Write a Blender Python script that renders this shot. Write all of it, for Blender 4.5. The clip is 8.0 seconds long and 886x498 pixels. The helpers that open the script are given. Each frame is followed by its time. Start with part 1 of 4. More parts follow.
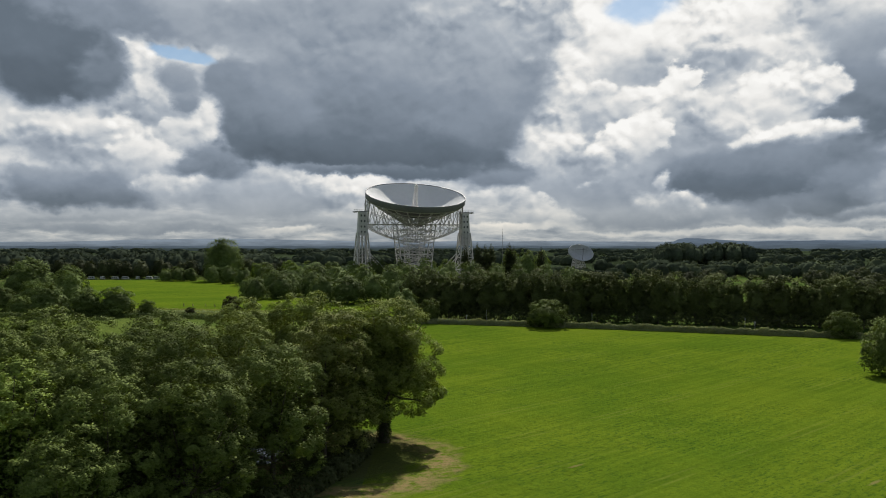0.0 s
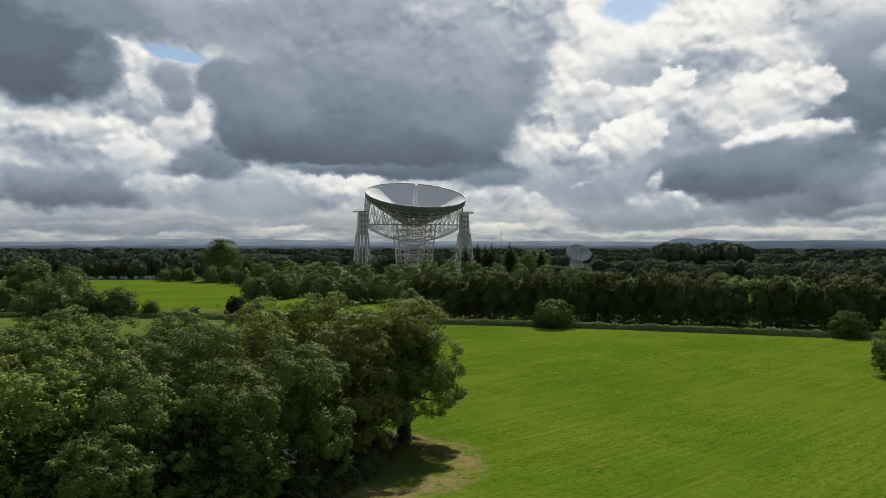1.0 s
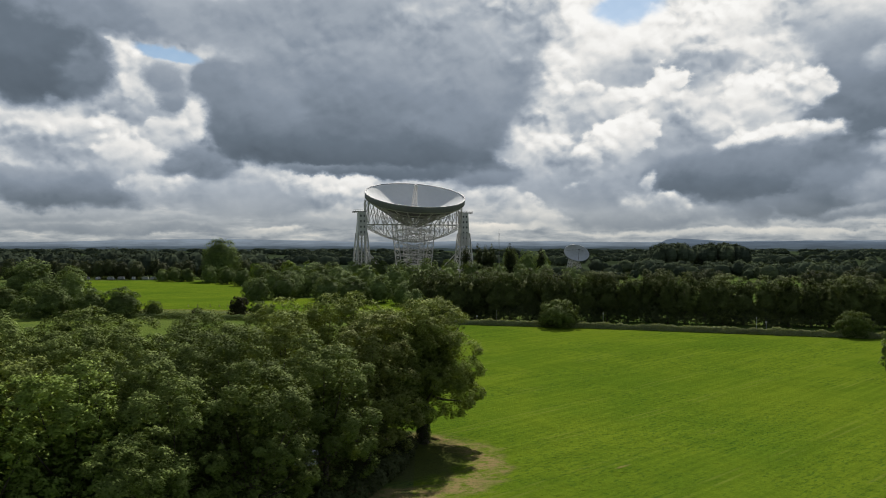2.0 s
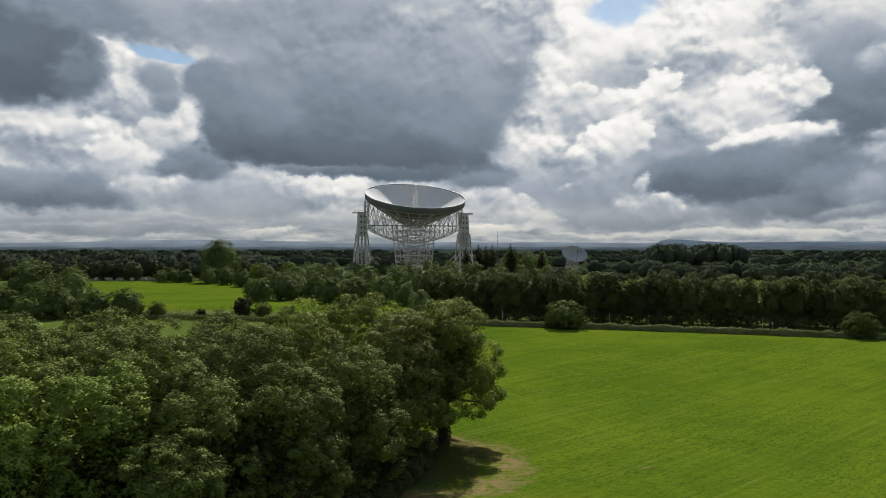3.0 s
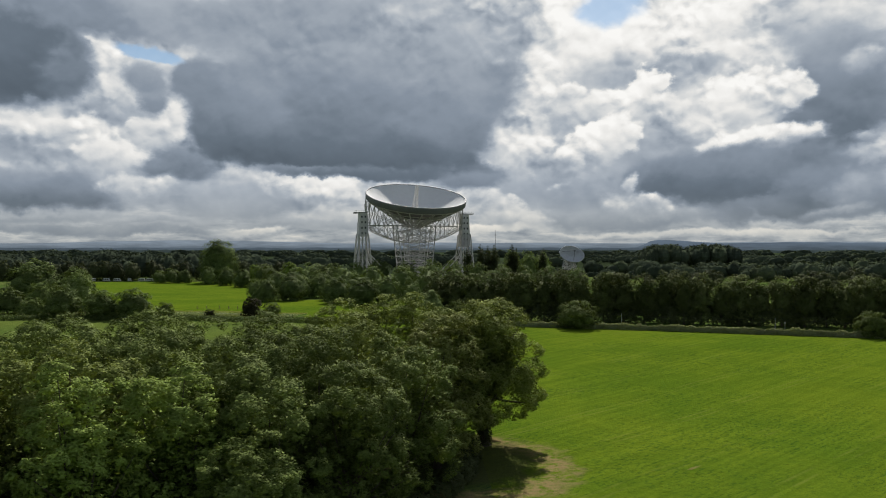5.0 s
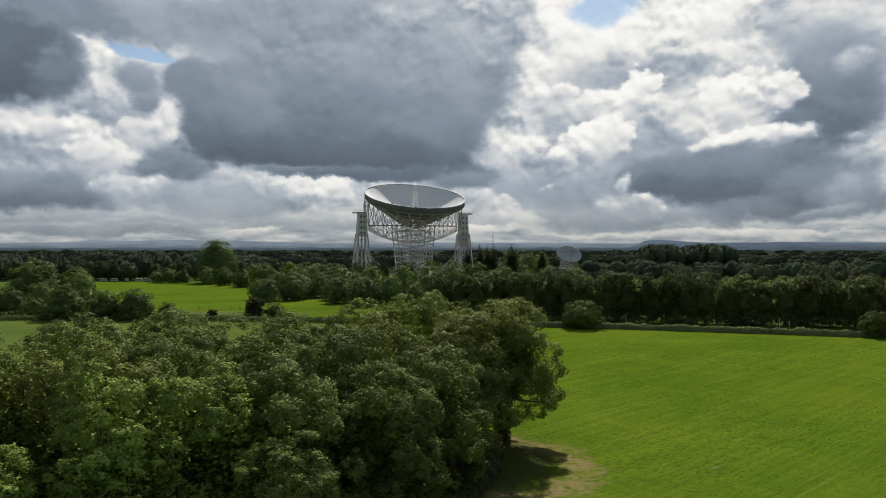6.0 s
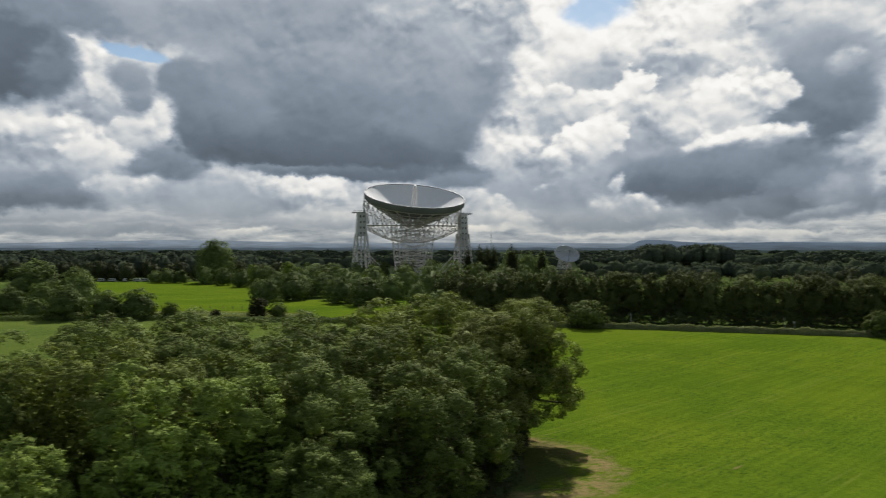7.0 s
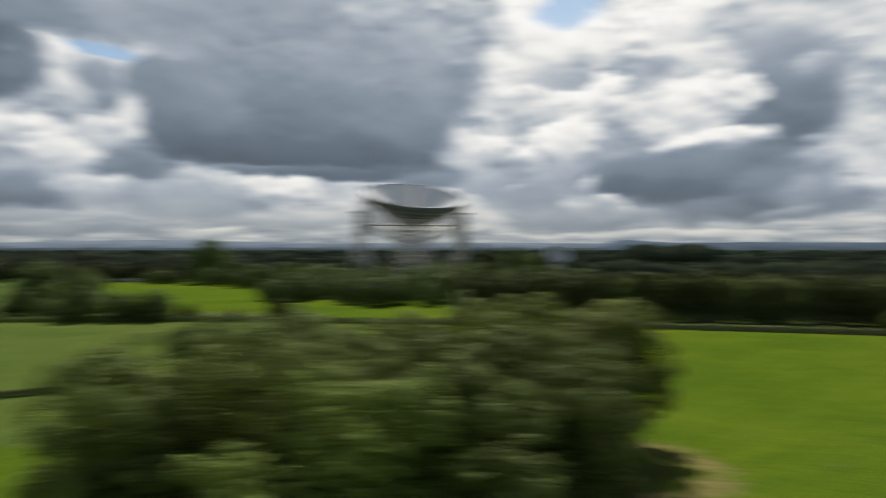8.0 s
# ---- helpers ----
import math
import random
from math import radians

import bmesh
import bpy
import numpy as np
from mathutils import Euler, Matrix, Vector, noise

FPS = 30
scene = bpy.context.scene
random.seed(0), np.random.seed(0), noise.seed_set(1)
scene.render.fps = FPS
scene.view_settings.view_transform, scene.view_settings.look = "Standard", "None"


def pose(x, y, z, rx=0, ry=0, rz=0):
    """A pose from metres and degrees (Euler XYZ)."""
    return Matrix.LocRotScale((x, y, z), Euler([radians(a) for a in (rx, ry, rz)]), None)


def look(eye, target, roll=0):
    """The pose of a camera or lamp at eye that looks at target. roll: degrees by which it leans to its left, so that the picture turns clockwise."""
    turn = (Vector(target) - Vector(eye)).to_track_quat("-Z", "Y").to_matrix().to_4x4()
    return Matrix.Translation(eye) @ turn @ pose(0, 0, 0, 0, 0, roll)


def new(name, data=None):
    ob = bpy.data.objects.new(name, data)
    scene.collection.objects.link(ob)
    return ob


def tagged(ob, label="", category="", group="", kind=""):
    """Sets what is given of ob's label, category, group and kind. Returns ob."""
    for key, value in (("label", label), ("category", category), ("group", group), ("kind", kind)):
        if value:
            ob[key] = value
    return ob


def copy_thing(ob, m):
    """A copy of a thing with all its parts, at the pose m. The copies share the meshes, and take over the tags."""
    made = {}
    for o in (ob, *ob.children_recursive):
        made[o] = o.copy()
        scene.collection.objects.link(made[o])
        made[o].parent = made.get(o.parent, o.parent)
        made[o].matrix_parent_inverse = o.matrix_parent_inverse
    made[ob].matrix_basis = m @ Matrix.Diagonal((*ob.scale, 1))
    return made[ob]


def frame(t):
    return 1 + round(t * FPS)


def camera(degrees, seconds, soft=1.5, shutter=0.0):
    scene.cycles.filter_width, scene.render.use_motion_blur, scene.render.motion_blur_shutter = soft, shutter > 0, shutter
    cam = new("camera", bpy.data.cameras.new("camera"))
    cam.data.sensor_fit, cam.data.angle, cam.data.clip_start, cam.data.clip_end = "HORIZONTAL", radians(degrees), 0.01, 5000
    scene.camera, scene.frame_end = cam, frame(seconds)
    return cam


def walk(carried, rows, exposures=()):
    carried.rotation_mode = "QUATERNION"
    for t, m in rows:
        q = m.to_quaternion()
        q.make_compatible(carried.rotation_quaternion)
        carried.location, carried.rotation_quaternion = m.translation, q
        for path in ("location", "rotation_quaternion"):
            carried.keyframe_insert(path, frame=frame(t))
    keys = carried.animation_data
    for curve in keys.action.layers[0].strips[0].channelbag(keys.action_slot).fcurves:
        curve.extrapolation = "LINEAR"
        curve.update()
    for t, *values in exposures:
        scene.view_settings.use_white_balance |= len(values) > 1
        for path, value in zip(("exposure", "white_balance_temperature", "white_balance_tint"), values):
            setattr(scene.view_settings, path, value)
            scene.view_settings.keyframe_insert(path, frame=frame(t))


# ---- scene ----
cam = camera(57.0, 8.0, soft=1.0, shutter=0.85)
PATH = [
    (0.0, (-0.14, -0.04, 30.22), 0.00, -0.26),
    (0.5, (-2.47, 0.11, 30.21), -0.20, -0.26),
    (1.0, (-4.87, 0.29, 30.19), -0.43, -0.26),
    (1.5, (-7.18, 0.58, 30.17), -0.66, -0.26),
    (3.0, (-14.16, 1.43, 30.07), -1.29, -0.17),
    (3.5, (-16.45, 1.79, 30.04), -1.49, -0.17),
    (4.0, (-18.74, 2.12, 30.00), -1.72, -0.17),
    (4.5, (-21.02, 2.36, 29.97), -1.89, -0.14),
    (6.0, (-27.86, 3.06, 29.87), -2.55, -0.14),
    (6.5, (-30.05, 3.38, 29.85), -2.78, -0.14),
    (7.0, (-32.20, 3.76, 29.83), -2.98, -0.14),
    (7.4, (-34.20, 4.05, 29.81), -3.16, -0.14),
    (7.5, (-35.60, 4.25, 29.80), -3.29, -0.14),
    (7.6, (-38.50, 4.60, 29.80), -3.56, -0.14),
    (7.7, (-42.20, 5.05, 29.80), -3.90, -0.14),
    (7.8, (-46.00, 5.50, 29.80), -4.25, -0.14),
    (7.9, (-49.80, 5.95, 29.80), -4.60, -0.14),
    (8.0, (-53.50, 6.40, 29.80), -4.94, -0.14),
]


def rush(f):
    """The quick sway in heading, degrees, that smears the last second of the flight."""
    swing = float(np.interp(f / FPS, (6.9, 7.1, 7.3, 7.5, 7.7, 8.0), (0.0, 0.35, 1.0, 1.9, 2.1, 2.0)))
    return swing * math.sin(2 * math.pi / 7.5 * (f - 225))


def flight():
    """The rows of the walk, with the sway added frame by frame at the end."""
    keys = np.array([(t, *eye, yaw, pitch) for t, eye, yaw, pitch in PATH])
    times = [t for t, *_ in PATH if t < 6.9] + [f / FPS for f in range(208, 241)]
    for t in times:
        ex, ey, ez, yaw, pitch = (np.interp(t, keys[:, 0], keys[:, k]) for k in range(1, 6))
        yield t, pose(ex, ey, ez, 90 + pitch, 0, yaw + (rush(round(t * FPS)) if t > 6.9 else 0.0))


walk(cam, list(flight()))

# ---- light ----
SUN_AZ, SUN_EL = 9.0, 43.0        # degrees to the right of the first heading, above the horizon
sun_way = Vector((math.sin(radians(SUN_AZ)) * math.cos(radians(SUN_EL)),
                  math.cos(radians(SUN_AZ)) * math.cos(radians(SUN_EL)), math.sin(radians(SUN_EL))))
sun_data = bpy.data.lights.new("sun", "SUN")
sun_data.energy, sun_data.angle, sun_data.color = 5.3, radians(1.0), (1.0, 0.95, 0.86)
sun = new("sun", sun_data)
sun.matrix_world = look((0, 0, 300), Vector((0, 0, 300)) - sun_way)
scene.view_settings.exposure = 0.0


class Nodes:
    """Short hand for building node trees."""

    def __init__(self, tree):
        self.tree = tree
        tree.nodes.clear()

    def add(self, kind):
        return self.tree.nodes.new(kind)

    def put(self, socket, value):
        if isinstance(value, bpy.types.NodeSocket):
            self.tree.links.new(value, socket)
        elif value is not None:
            socket.default_value = value

    def math(self, op, a, b=None, c=None, clamp=False):
        n = self.add("ShaderNodeMath")
        n.operation, n.use_clamp = op, clamp
        for s, v in zip(n.inputs, (a, b, c)):
            self.put(s, v)
        return n.outputs[0]

    def vec(self, op, a, b=None, scale=None):
        n = self.add("ShaderNodeVectorMath")
        n.operation = op
        self.put(n.inputs[0], a)
        self.put(n.inputs[1], b)
        if scale is not None:
            self.put(n.inputs["Scale"], scale)
        return n.outputs["Value"] if op in ("DOT_PRODUCT", "LENGTH") else n.outputs["Vector"]

    def noise(self, at, scale, detail=3.0, rough=0.5, distort=0.0, colour=False):
        n = self.add("ShaderNodeTexNoise")
        self.put(n.inputs["Vector"], at)
        for key, v in (("Scale", scale), ("Detail", detail), ("Roughness", rough), ("Distortion", distort)):
            self.put(n.inputs[key], v)
        return n.outputs["Color" if colour else "Fac"]

    def ramp(self, fac, stops, mode="LINEAR"):
        n = self.add("ShaderNodeValToRGB")
        n.color_ramp.interpolation = mode
        els = n.color_ramp.elements
        while len(els) < len(stops):
            els.new(0.5)
        for e, (p, c) in zip(els, stops):
            e.position = p
            e.color = (*c, 1) if len(c) == 3 else c
        self.put(n.inputs[0], fac)
        return n.outputs[0]

    def mix(self, fac, a, b, mode="MIX"):
        n = self.add("ShaderNodeMix")
        n.data_type, n.blend_type = "RGBA", mode
        self.put(n.inputs[0], fac)
        for s, v in ((n.inputs[6], a), (n.inputs[7], b)):
            self.put(s, (*v, 1) if isinstance(v, tuple) and len(v) == 3 else v)
        return n.outputs[2]

    def smooth(self, x, lo, hi, to_lo=0.0, to_hi=1.0):
        n = self.add("ShaderNodeMapRange")
        n.interpolation_type = "SMOOTHSTEP"
        for s, v in zip(n.inputs, (x, lo, hi, to_lo, to_hi)):
            self.put(s, v)
        return n.outputs[0]


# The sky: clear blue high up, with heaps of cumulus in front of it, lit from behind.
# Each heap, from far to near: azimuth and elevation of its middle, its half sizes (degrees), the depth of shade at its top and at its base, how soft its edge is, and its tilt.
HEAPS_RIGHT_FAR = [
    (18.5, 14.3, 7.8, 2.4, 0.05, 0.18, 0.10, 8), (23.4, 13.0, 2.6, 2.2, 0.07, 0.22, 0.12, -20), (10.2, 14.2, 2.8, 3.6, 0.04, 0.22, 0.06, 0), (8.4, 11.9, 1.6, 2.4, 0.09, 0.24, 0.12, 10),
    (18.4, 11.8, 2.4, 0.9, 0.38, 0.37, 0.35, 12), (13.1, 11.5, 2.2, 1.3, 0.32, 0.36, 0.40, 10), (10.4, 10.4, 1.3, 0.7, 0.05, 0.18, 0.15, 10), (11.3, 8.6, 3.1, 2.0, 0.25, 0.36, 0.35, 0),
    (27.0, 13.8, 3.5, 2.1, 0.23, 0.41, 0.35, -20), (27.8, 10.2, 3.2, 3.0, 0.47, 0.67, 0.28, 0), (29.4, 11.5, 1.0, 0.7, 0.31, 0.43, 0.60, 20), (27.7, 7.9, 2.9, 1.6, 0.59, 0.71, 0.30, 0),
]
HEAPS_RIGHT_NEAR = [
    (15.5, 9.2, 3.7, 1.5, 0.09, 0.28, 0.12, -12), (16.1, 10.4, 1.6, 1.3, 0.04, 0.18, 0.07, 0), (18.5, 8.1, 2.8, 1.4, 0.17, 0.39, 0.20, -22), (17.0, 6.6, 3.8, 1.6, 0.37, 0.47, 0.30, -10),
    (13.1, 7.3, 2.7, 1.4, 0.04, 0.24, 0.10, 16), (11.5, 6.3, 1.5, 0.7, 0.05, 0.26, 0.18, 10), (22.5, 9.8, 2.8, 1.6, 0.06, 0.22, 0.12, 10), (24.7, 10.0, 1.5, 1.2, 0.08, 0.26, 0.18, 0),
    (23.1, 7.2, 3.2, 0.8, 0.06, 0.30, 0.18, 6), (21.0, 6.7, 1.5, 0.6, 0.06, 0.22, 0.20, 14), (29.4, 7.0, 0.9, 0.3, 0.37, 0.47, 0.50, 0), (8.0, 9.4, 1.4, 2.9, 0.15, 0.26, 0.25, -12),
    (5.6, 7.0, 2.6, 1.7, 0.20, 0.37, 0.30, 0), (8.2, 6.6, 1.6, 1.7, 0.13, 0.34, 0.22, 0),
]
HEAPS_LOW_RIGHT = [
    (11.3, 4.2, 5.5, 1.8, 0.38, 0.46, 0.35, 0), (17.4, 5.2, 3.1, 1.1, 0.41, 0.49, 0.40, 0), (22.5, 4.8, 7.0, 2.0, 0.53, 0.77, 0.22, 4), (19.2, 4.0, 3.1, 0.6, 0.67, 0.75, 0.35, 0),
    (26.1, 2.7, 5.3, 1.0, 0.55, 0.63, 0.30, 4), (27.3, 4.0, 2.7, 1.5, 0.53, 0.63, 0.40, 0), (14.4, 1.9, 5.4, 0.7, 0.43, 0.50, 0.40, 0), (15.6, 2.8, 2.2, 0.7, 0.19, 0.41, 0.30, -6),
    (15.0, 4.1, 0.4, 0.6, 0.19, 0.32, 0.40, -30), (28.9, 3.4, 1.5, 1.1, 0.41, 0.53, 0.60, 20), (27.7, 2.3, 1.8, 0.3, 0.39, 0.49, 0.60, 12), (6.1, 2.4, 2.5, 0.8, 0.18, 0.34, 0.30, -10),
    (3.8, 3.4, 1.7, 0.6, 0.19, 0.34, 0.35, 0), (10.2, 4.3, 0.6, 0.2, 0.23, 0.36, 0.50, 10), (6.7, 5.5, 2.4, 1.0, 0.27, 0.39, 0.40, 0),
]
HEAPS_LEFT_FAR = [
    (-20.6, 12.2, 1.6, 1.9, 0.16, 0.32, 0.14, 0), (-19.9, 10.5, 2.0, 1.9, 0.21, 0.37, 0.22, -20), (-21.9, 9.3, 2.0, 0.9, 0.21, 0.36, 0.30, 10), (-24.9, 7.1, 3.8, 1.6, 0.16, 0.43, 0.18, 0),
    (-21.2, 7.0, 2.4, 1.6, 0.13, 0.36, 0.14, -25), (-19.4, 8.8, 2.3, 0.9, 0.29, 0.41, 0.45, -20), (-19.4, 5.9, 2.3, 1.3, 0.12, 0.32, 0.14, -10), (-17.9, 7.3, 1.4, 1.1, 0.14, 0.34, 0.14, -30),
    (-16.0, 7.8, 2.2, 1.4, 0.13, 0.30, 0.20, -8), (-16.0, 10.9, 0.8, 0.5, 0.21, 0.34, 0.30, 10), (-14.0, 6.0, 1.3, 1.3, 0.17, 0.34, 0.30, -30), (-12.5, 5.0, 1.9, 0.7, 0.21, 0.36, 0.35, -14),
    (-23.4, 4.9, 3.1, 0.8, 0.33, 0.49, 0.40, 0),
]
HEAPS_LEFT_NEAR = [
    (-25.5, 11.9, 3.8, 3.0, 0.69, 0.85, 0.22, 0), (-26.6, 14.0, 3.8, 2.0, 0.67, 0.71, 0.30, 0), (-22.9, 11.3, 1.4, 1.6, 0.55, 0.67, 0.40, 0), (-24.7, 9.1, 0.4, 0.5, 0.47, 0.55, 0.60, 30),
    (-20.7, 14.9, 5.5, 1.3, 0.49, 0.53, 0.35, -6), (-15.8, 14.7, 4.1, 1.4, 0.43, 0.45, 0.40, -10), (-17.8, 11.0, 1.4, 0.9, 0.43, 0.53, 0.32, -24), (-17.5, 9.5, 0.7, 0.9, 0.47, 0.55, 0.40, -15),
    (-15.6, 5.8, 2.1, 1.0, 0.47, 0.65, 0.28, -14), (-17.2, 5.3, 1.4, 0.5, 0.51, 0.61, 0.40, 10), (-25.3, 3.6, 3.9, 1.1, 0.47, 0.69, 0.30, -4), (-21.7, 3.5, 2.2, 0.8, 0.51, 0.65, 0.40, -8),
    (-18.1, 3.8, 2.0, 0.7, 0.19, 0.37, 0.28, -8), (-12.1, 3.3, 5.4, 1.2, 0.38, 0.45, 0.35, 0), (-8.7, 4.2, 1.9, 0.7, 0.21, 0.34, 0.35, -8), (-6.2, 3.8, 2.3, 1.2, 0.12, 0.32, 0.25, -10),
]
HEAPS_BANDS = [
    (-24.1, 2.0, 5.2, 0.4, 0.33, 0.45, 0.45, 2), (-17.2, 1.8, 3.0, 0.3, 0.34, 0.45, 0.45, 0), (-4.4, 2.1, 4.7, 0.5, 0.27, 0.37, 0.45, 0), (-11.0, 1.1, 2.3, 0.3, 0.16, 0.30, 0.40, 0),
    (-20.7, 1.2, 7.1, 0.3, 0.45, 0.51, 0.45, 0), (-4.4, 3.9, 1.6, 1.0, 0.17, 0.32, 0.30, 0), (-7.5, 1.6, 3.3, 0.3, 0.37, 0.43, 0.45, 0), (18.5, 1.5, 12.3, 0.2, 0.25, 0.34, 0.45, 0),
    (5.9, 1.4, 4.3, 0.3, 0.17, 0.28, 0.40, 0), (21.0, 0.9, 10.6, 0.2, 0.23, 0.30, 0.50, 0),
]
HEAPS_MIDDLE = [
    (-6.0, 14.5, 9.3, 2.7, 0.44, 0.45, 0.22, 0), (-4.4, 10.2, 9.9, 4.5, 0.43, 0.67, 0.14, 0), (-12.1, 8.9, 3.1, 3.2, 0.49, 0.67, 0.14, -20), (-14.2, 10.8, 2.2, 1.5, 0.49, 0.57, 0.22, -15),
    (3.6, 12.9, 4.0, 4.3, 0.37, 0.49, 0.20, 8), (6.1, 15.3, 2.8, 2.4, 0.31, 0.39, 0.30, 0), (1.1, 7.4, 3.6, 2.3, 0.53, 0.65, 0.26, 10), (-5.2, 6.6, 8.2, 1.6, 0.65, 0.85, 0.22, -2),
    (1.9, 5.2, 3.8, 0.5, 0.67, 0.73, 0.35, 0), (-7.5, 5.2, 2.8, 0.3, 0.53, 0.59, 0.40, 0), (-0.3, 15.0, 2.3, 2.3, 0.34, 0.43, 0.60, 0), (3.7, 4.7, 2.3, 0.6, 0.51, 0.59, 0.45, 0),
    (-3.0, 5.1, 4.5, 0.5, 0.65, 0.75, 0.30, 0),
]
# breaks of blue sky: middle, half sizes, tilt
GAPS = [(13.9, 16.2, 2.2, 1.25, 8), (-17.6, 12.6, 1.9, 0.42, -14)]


def build_sky():
    world = bpy.data.worlds.new("sky")
    scene.world = world
    world.use_nodes = True
    n = Nodes(world.node_tree)
    way = n.add("ShaderNodeTexCoord").outputs["Generated"]
    axes = n.add("ShaderNodeSeparateXYZ")
    n.put(axes.inputs[0], way)
    x, y, z = axes.outputs
    az = n.math("MULTIPLY", n.math("ARCTAN2", x, y), 180 / math.pi)
    flat = n.math("SQRT", n.math("ADD", n.math("MULTIPLY", x, x), n.math("MULTIPLY", y, y)))
    el = n.math("MULTIPLY", n.math("ARCTAN2", z, flat), 180 / math.pi)
    both = n.add("ShaderNodeCombineXYZ")
    n.put(both.inputs[0], az)
    n.put(both.inputs[1], el)
    at = both.outputs[0]
    low = n.smooth(el, 0.0, 5.0)

    def stretched(v):
        return n.vec("MULTIPLY", v, (1.0, 1.3, 1.0))

    def warp(p, scale, amount, detail, rough=0.55):
        c = n.noise(stretched(p), scale, detail, rough, colour=True)
        return n.vec("MULTIPLY", n.vec("SUBTRACT", c, (0.5, 0.5, 0.5)), (amount, amount * 0.75, 0))

    def heads(p, scale):
        """How far a point lies from the middle of the rounded head of cloud that it belongs to."""
        v = n.add("ShaderNodeTexVoronoi")
        v.feature, v.voronoi_dimensions = "SMOOTH_F1", "2D"
        n.put(v.inputs["Vector"], stretched(p))
        v.inputs["Scale"].default_value, v.inputs["Smoothness"].default_value = scale, 0.6
        return v.outputs["Distance"]

    curl = n.vec("ADD", n.vec("ADD", at, warp(at, 0.45, 1.1, 3.0)), warp(at, 1.4, 0.32, 4.0))

    def mass(p):
        """How thick the cloud is: rounded heads of two sizes in a billowing whole."""
        whole = n.noise(stretched(p), 0.32, 4.0, 0.52)
        round_heads = n.math("ADD", n.math("MULTIPLY", heads(p, 0.55), 0.32), n.math("MULTIPLY", heads(p, 1.35), 0.16))
        return n.math("SUBTRACT", whole, round_heads)

    here = mass(curl)
    above = mass(n.vec("ADD", curl, (0.18, 0.46, 0)))
    slope = n.math("SUBTRACT", here, above)
    soft_noise = n.noise(n.vec("ADD", stretched(at), warp(at, 0.2, 1.5, 2.0)), 0.20, 4.0, 0.5)
    wisps = n.noise(n.vec("ADD", n.vec("MULTIPLY", at, (0.8, 1.3, 1.0)), warp(at, 0.35, 2.4, 3.0)), 0.42, 6.0, 0.55)
    bumps = n.math("SUBTRACT", 0.28, here)
    bent = n.vec("ADD", n.vec("ADD", at, warp(at, 0.22, 1.7, 2.0)), warp(at, 0.8, 1.15, 6.0, 0.62))
    # the general deck: broken white-grey cloud, greyer overhead
    deck = n.math("MULTIPLY_ADD", n.smooth(el, 18.5, 42.0), 0.30, 0.26)
    deck = n.math("MULTIPLY_ADD", n.math("SUBTRACT", soft_noise, 0.5), 0.25, deck)
    # thick cloud is brightest towards the sun and grey on the far side of the sky
    deck = n.math("ADD", deck, n.smooth(n.vec("DOT_PRODUCT", way, tuple(sun_way)), 0.5, -0.4, 0.0, 0.26))
    bands = n.noise(n.vec("MULTIPLY", at, (0.30, 1.5, 1)), 1.0, 6.0, 0.6)
    calm = n.math("MULTIPLY_ADD", n.math("SUBTRACT", bands, 0.5), 0.9, 0.40)
    tone = n.math("ADD", n.math("MULTIPLY", deck, low), n.math("MULTIPLY", n.math("SUBTRACT", 1.0, low), calm))
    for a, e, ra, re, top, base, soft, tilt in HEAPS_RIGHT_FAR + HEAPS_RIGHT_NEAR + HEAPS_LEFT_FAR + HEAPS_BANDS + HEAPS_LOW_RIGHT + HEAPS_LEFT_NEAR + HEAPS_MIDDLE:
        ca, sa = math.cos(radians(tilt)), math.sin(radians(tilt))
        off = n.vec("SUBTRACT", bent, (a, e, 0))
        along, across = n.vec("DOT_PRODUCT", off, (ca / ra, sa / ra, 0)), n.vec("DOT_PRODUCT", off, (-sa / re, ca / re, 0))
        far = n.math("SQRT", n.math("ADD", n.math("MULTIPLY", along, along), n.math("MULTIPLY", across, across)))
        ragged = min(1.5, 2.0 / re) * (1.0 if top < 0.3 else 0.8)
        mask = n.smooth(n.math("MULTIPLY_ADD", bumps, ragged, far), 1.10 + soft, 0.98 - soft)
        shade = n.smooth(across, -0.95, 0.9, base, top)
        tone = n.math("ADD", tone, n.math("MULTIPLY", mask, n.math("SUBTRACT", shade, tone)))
    # lit and shaded sides of the heads in bright cloud, softer mottling in dense cloud
    dense = n.smooth(tone, 0.26, 0.48)
    relief = n.math("MULTIPLY", slope, n.math("MULTIPLY", low, n.math("MULTIPLY_ADD", dense, -0.56, 0.68)))
    relief = n.math("MULTIPLY", relief, n.smooth(soft_noise, 0.38, 0.62, 0.45, 1.3))
    mottle = n.math("ADD", n.math("MULTIPLY", n.math("SUBTRACT", soft_noise, 0.5), 0.22), n.math("MULTIPLY", n.math("SUBTRACT", wisps, 0.5), n.math("MULTIPLY_ADD", dense, 0.02, 0.07)))
    tone = n.math("ADD", n.math("SUBTRACT", tone, relief), mottle)
    gap = 0.0
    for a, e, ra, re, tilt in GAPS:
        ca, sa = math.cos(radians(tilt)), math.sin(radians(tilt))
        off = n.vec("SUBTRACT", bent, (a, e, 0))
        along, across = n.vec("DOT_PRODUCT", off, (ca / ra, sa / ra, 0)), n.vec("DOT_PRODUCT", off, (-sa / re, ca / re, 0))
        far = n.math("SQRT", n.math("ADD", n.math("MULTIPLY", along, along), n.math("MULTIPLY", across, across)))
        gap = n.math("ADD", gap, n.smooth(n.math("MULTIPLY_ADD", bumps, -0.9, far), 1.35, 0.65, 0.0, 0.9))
    cloud = n.ramp(tone, CLOUD_TONES)
    cover = n.math("SUBTRACT", 1.0, gap, clamp=True)
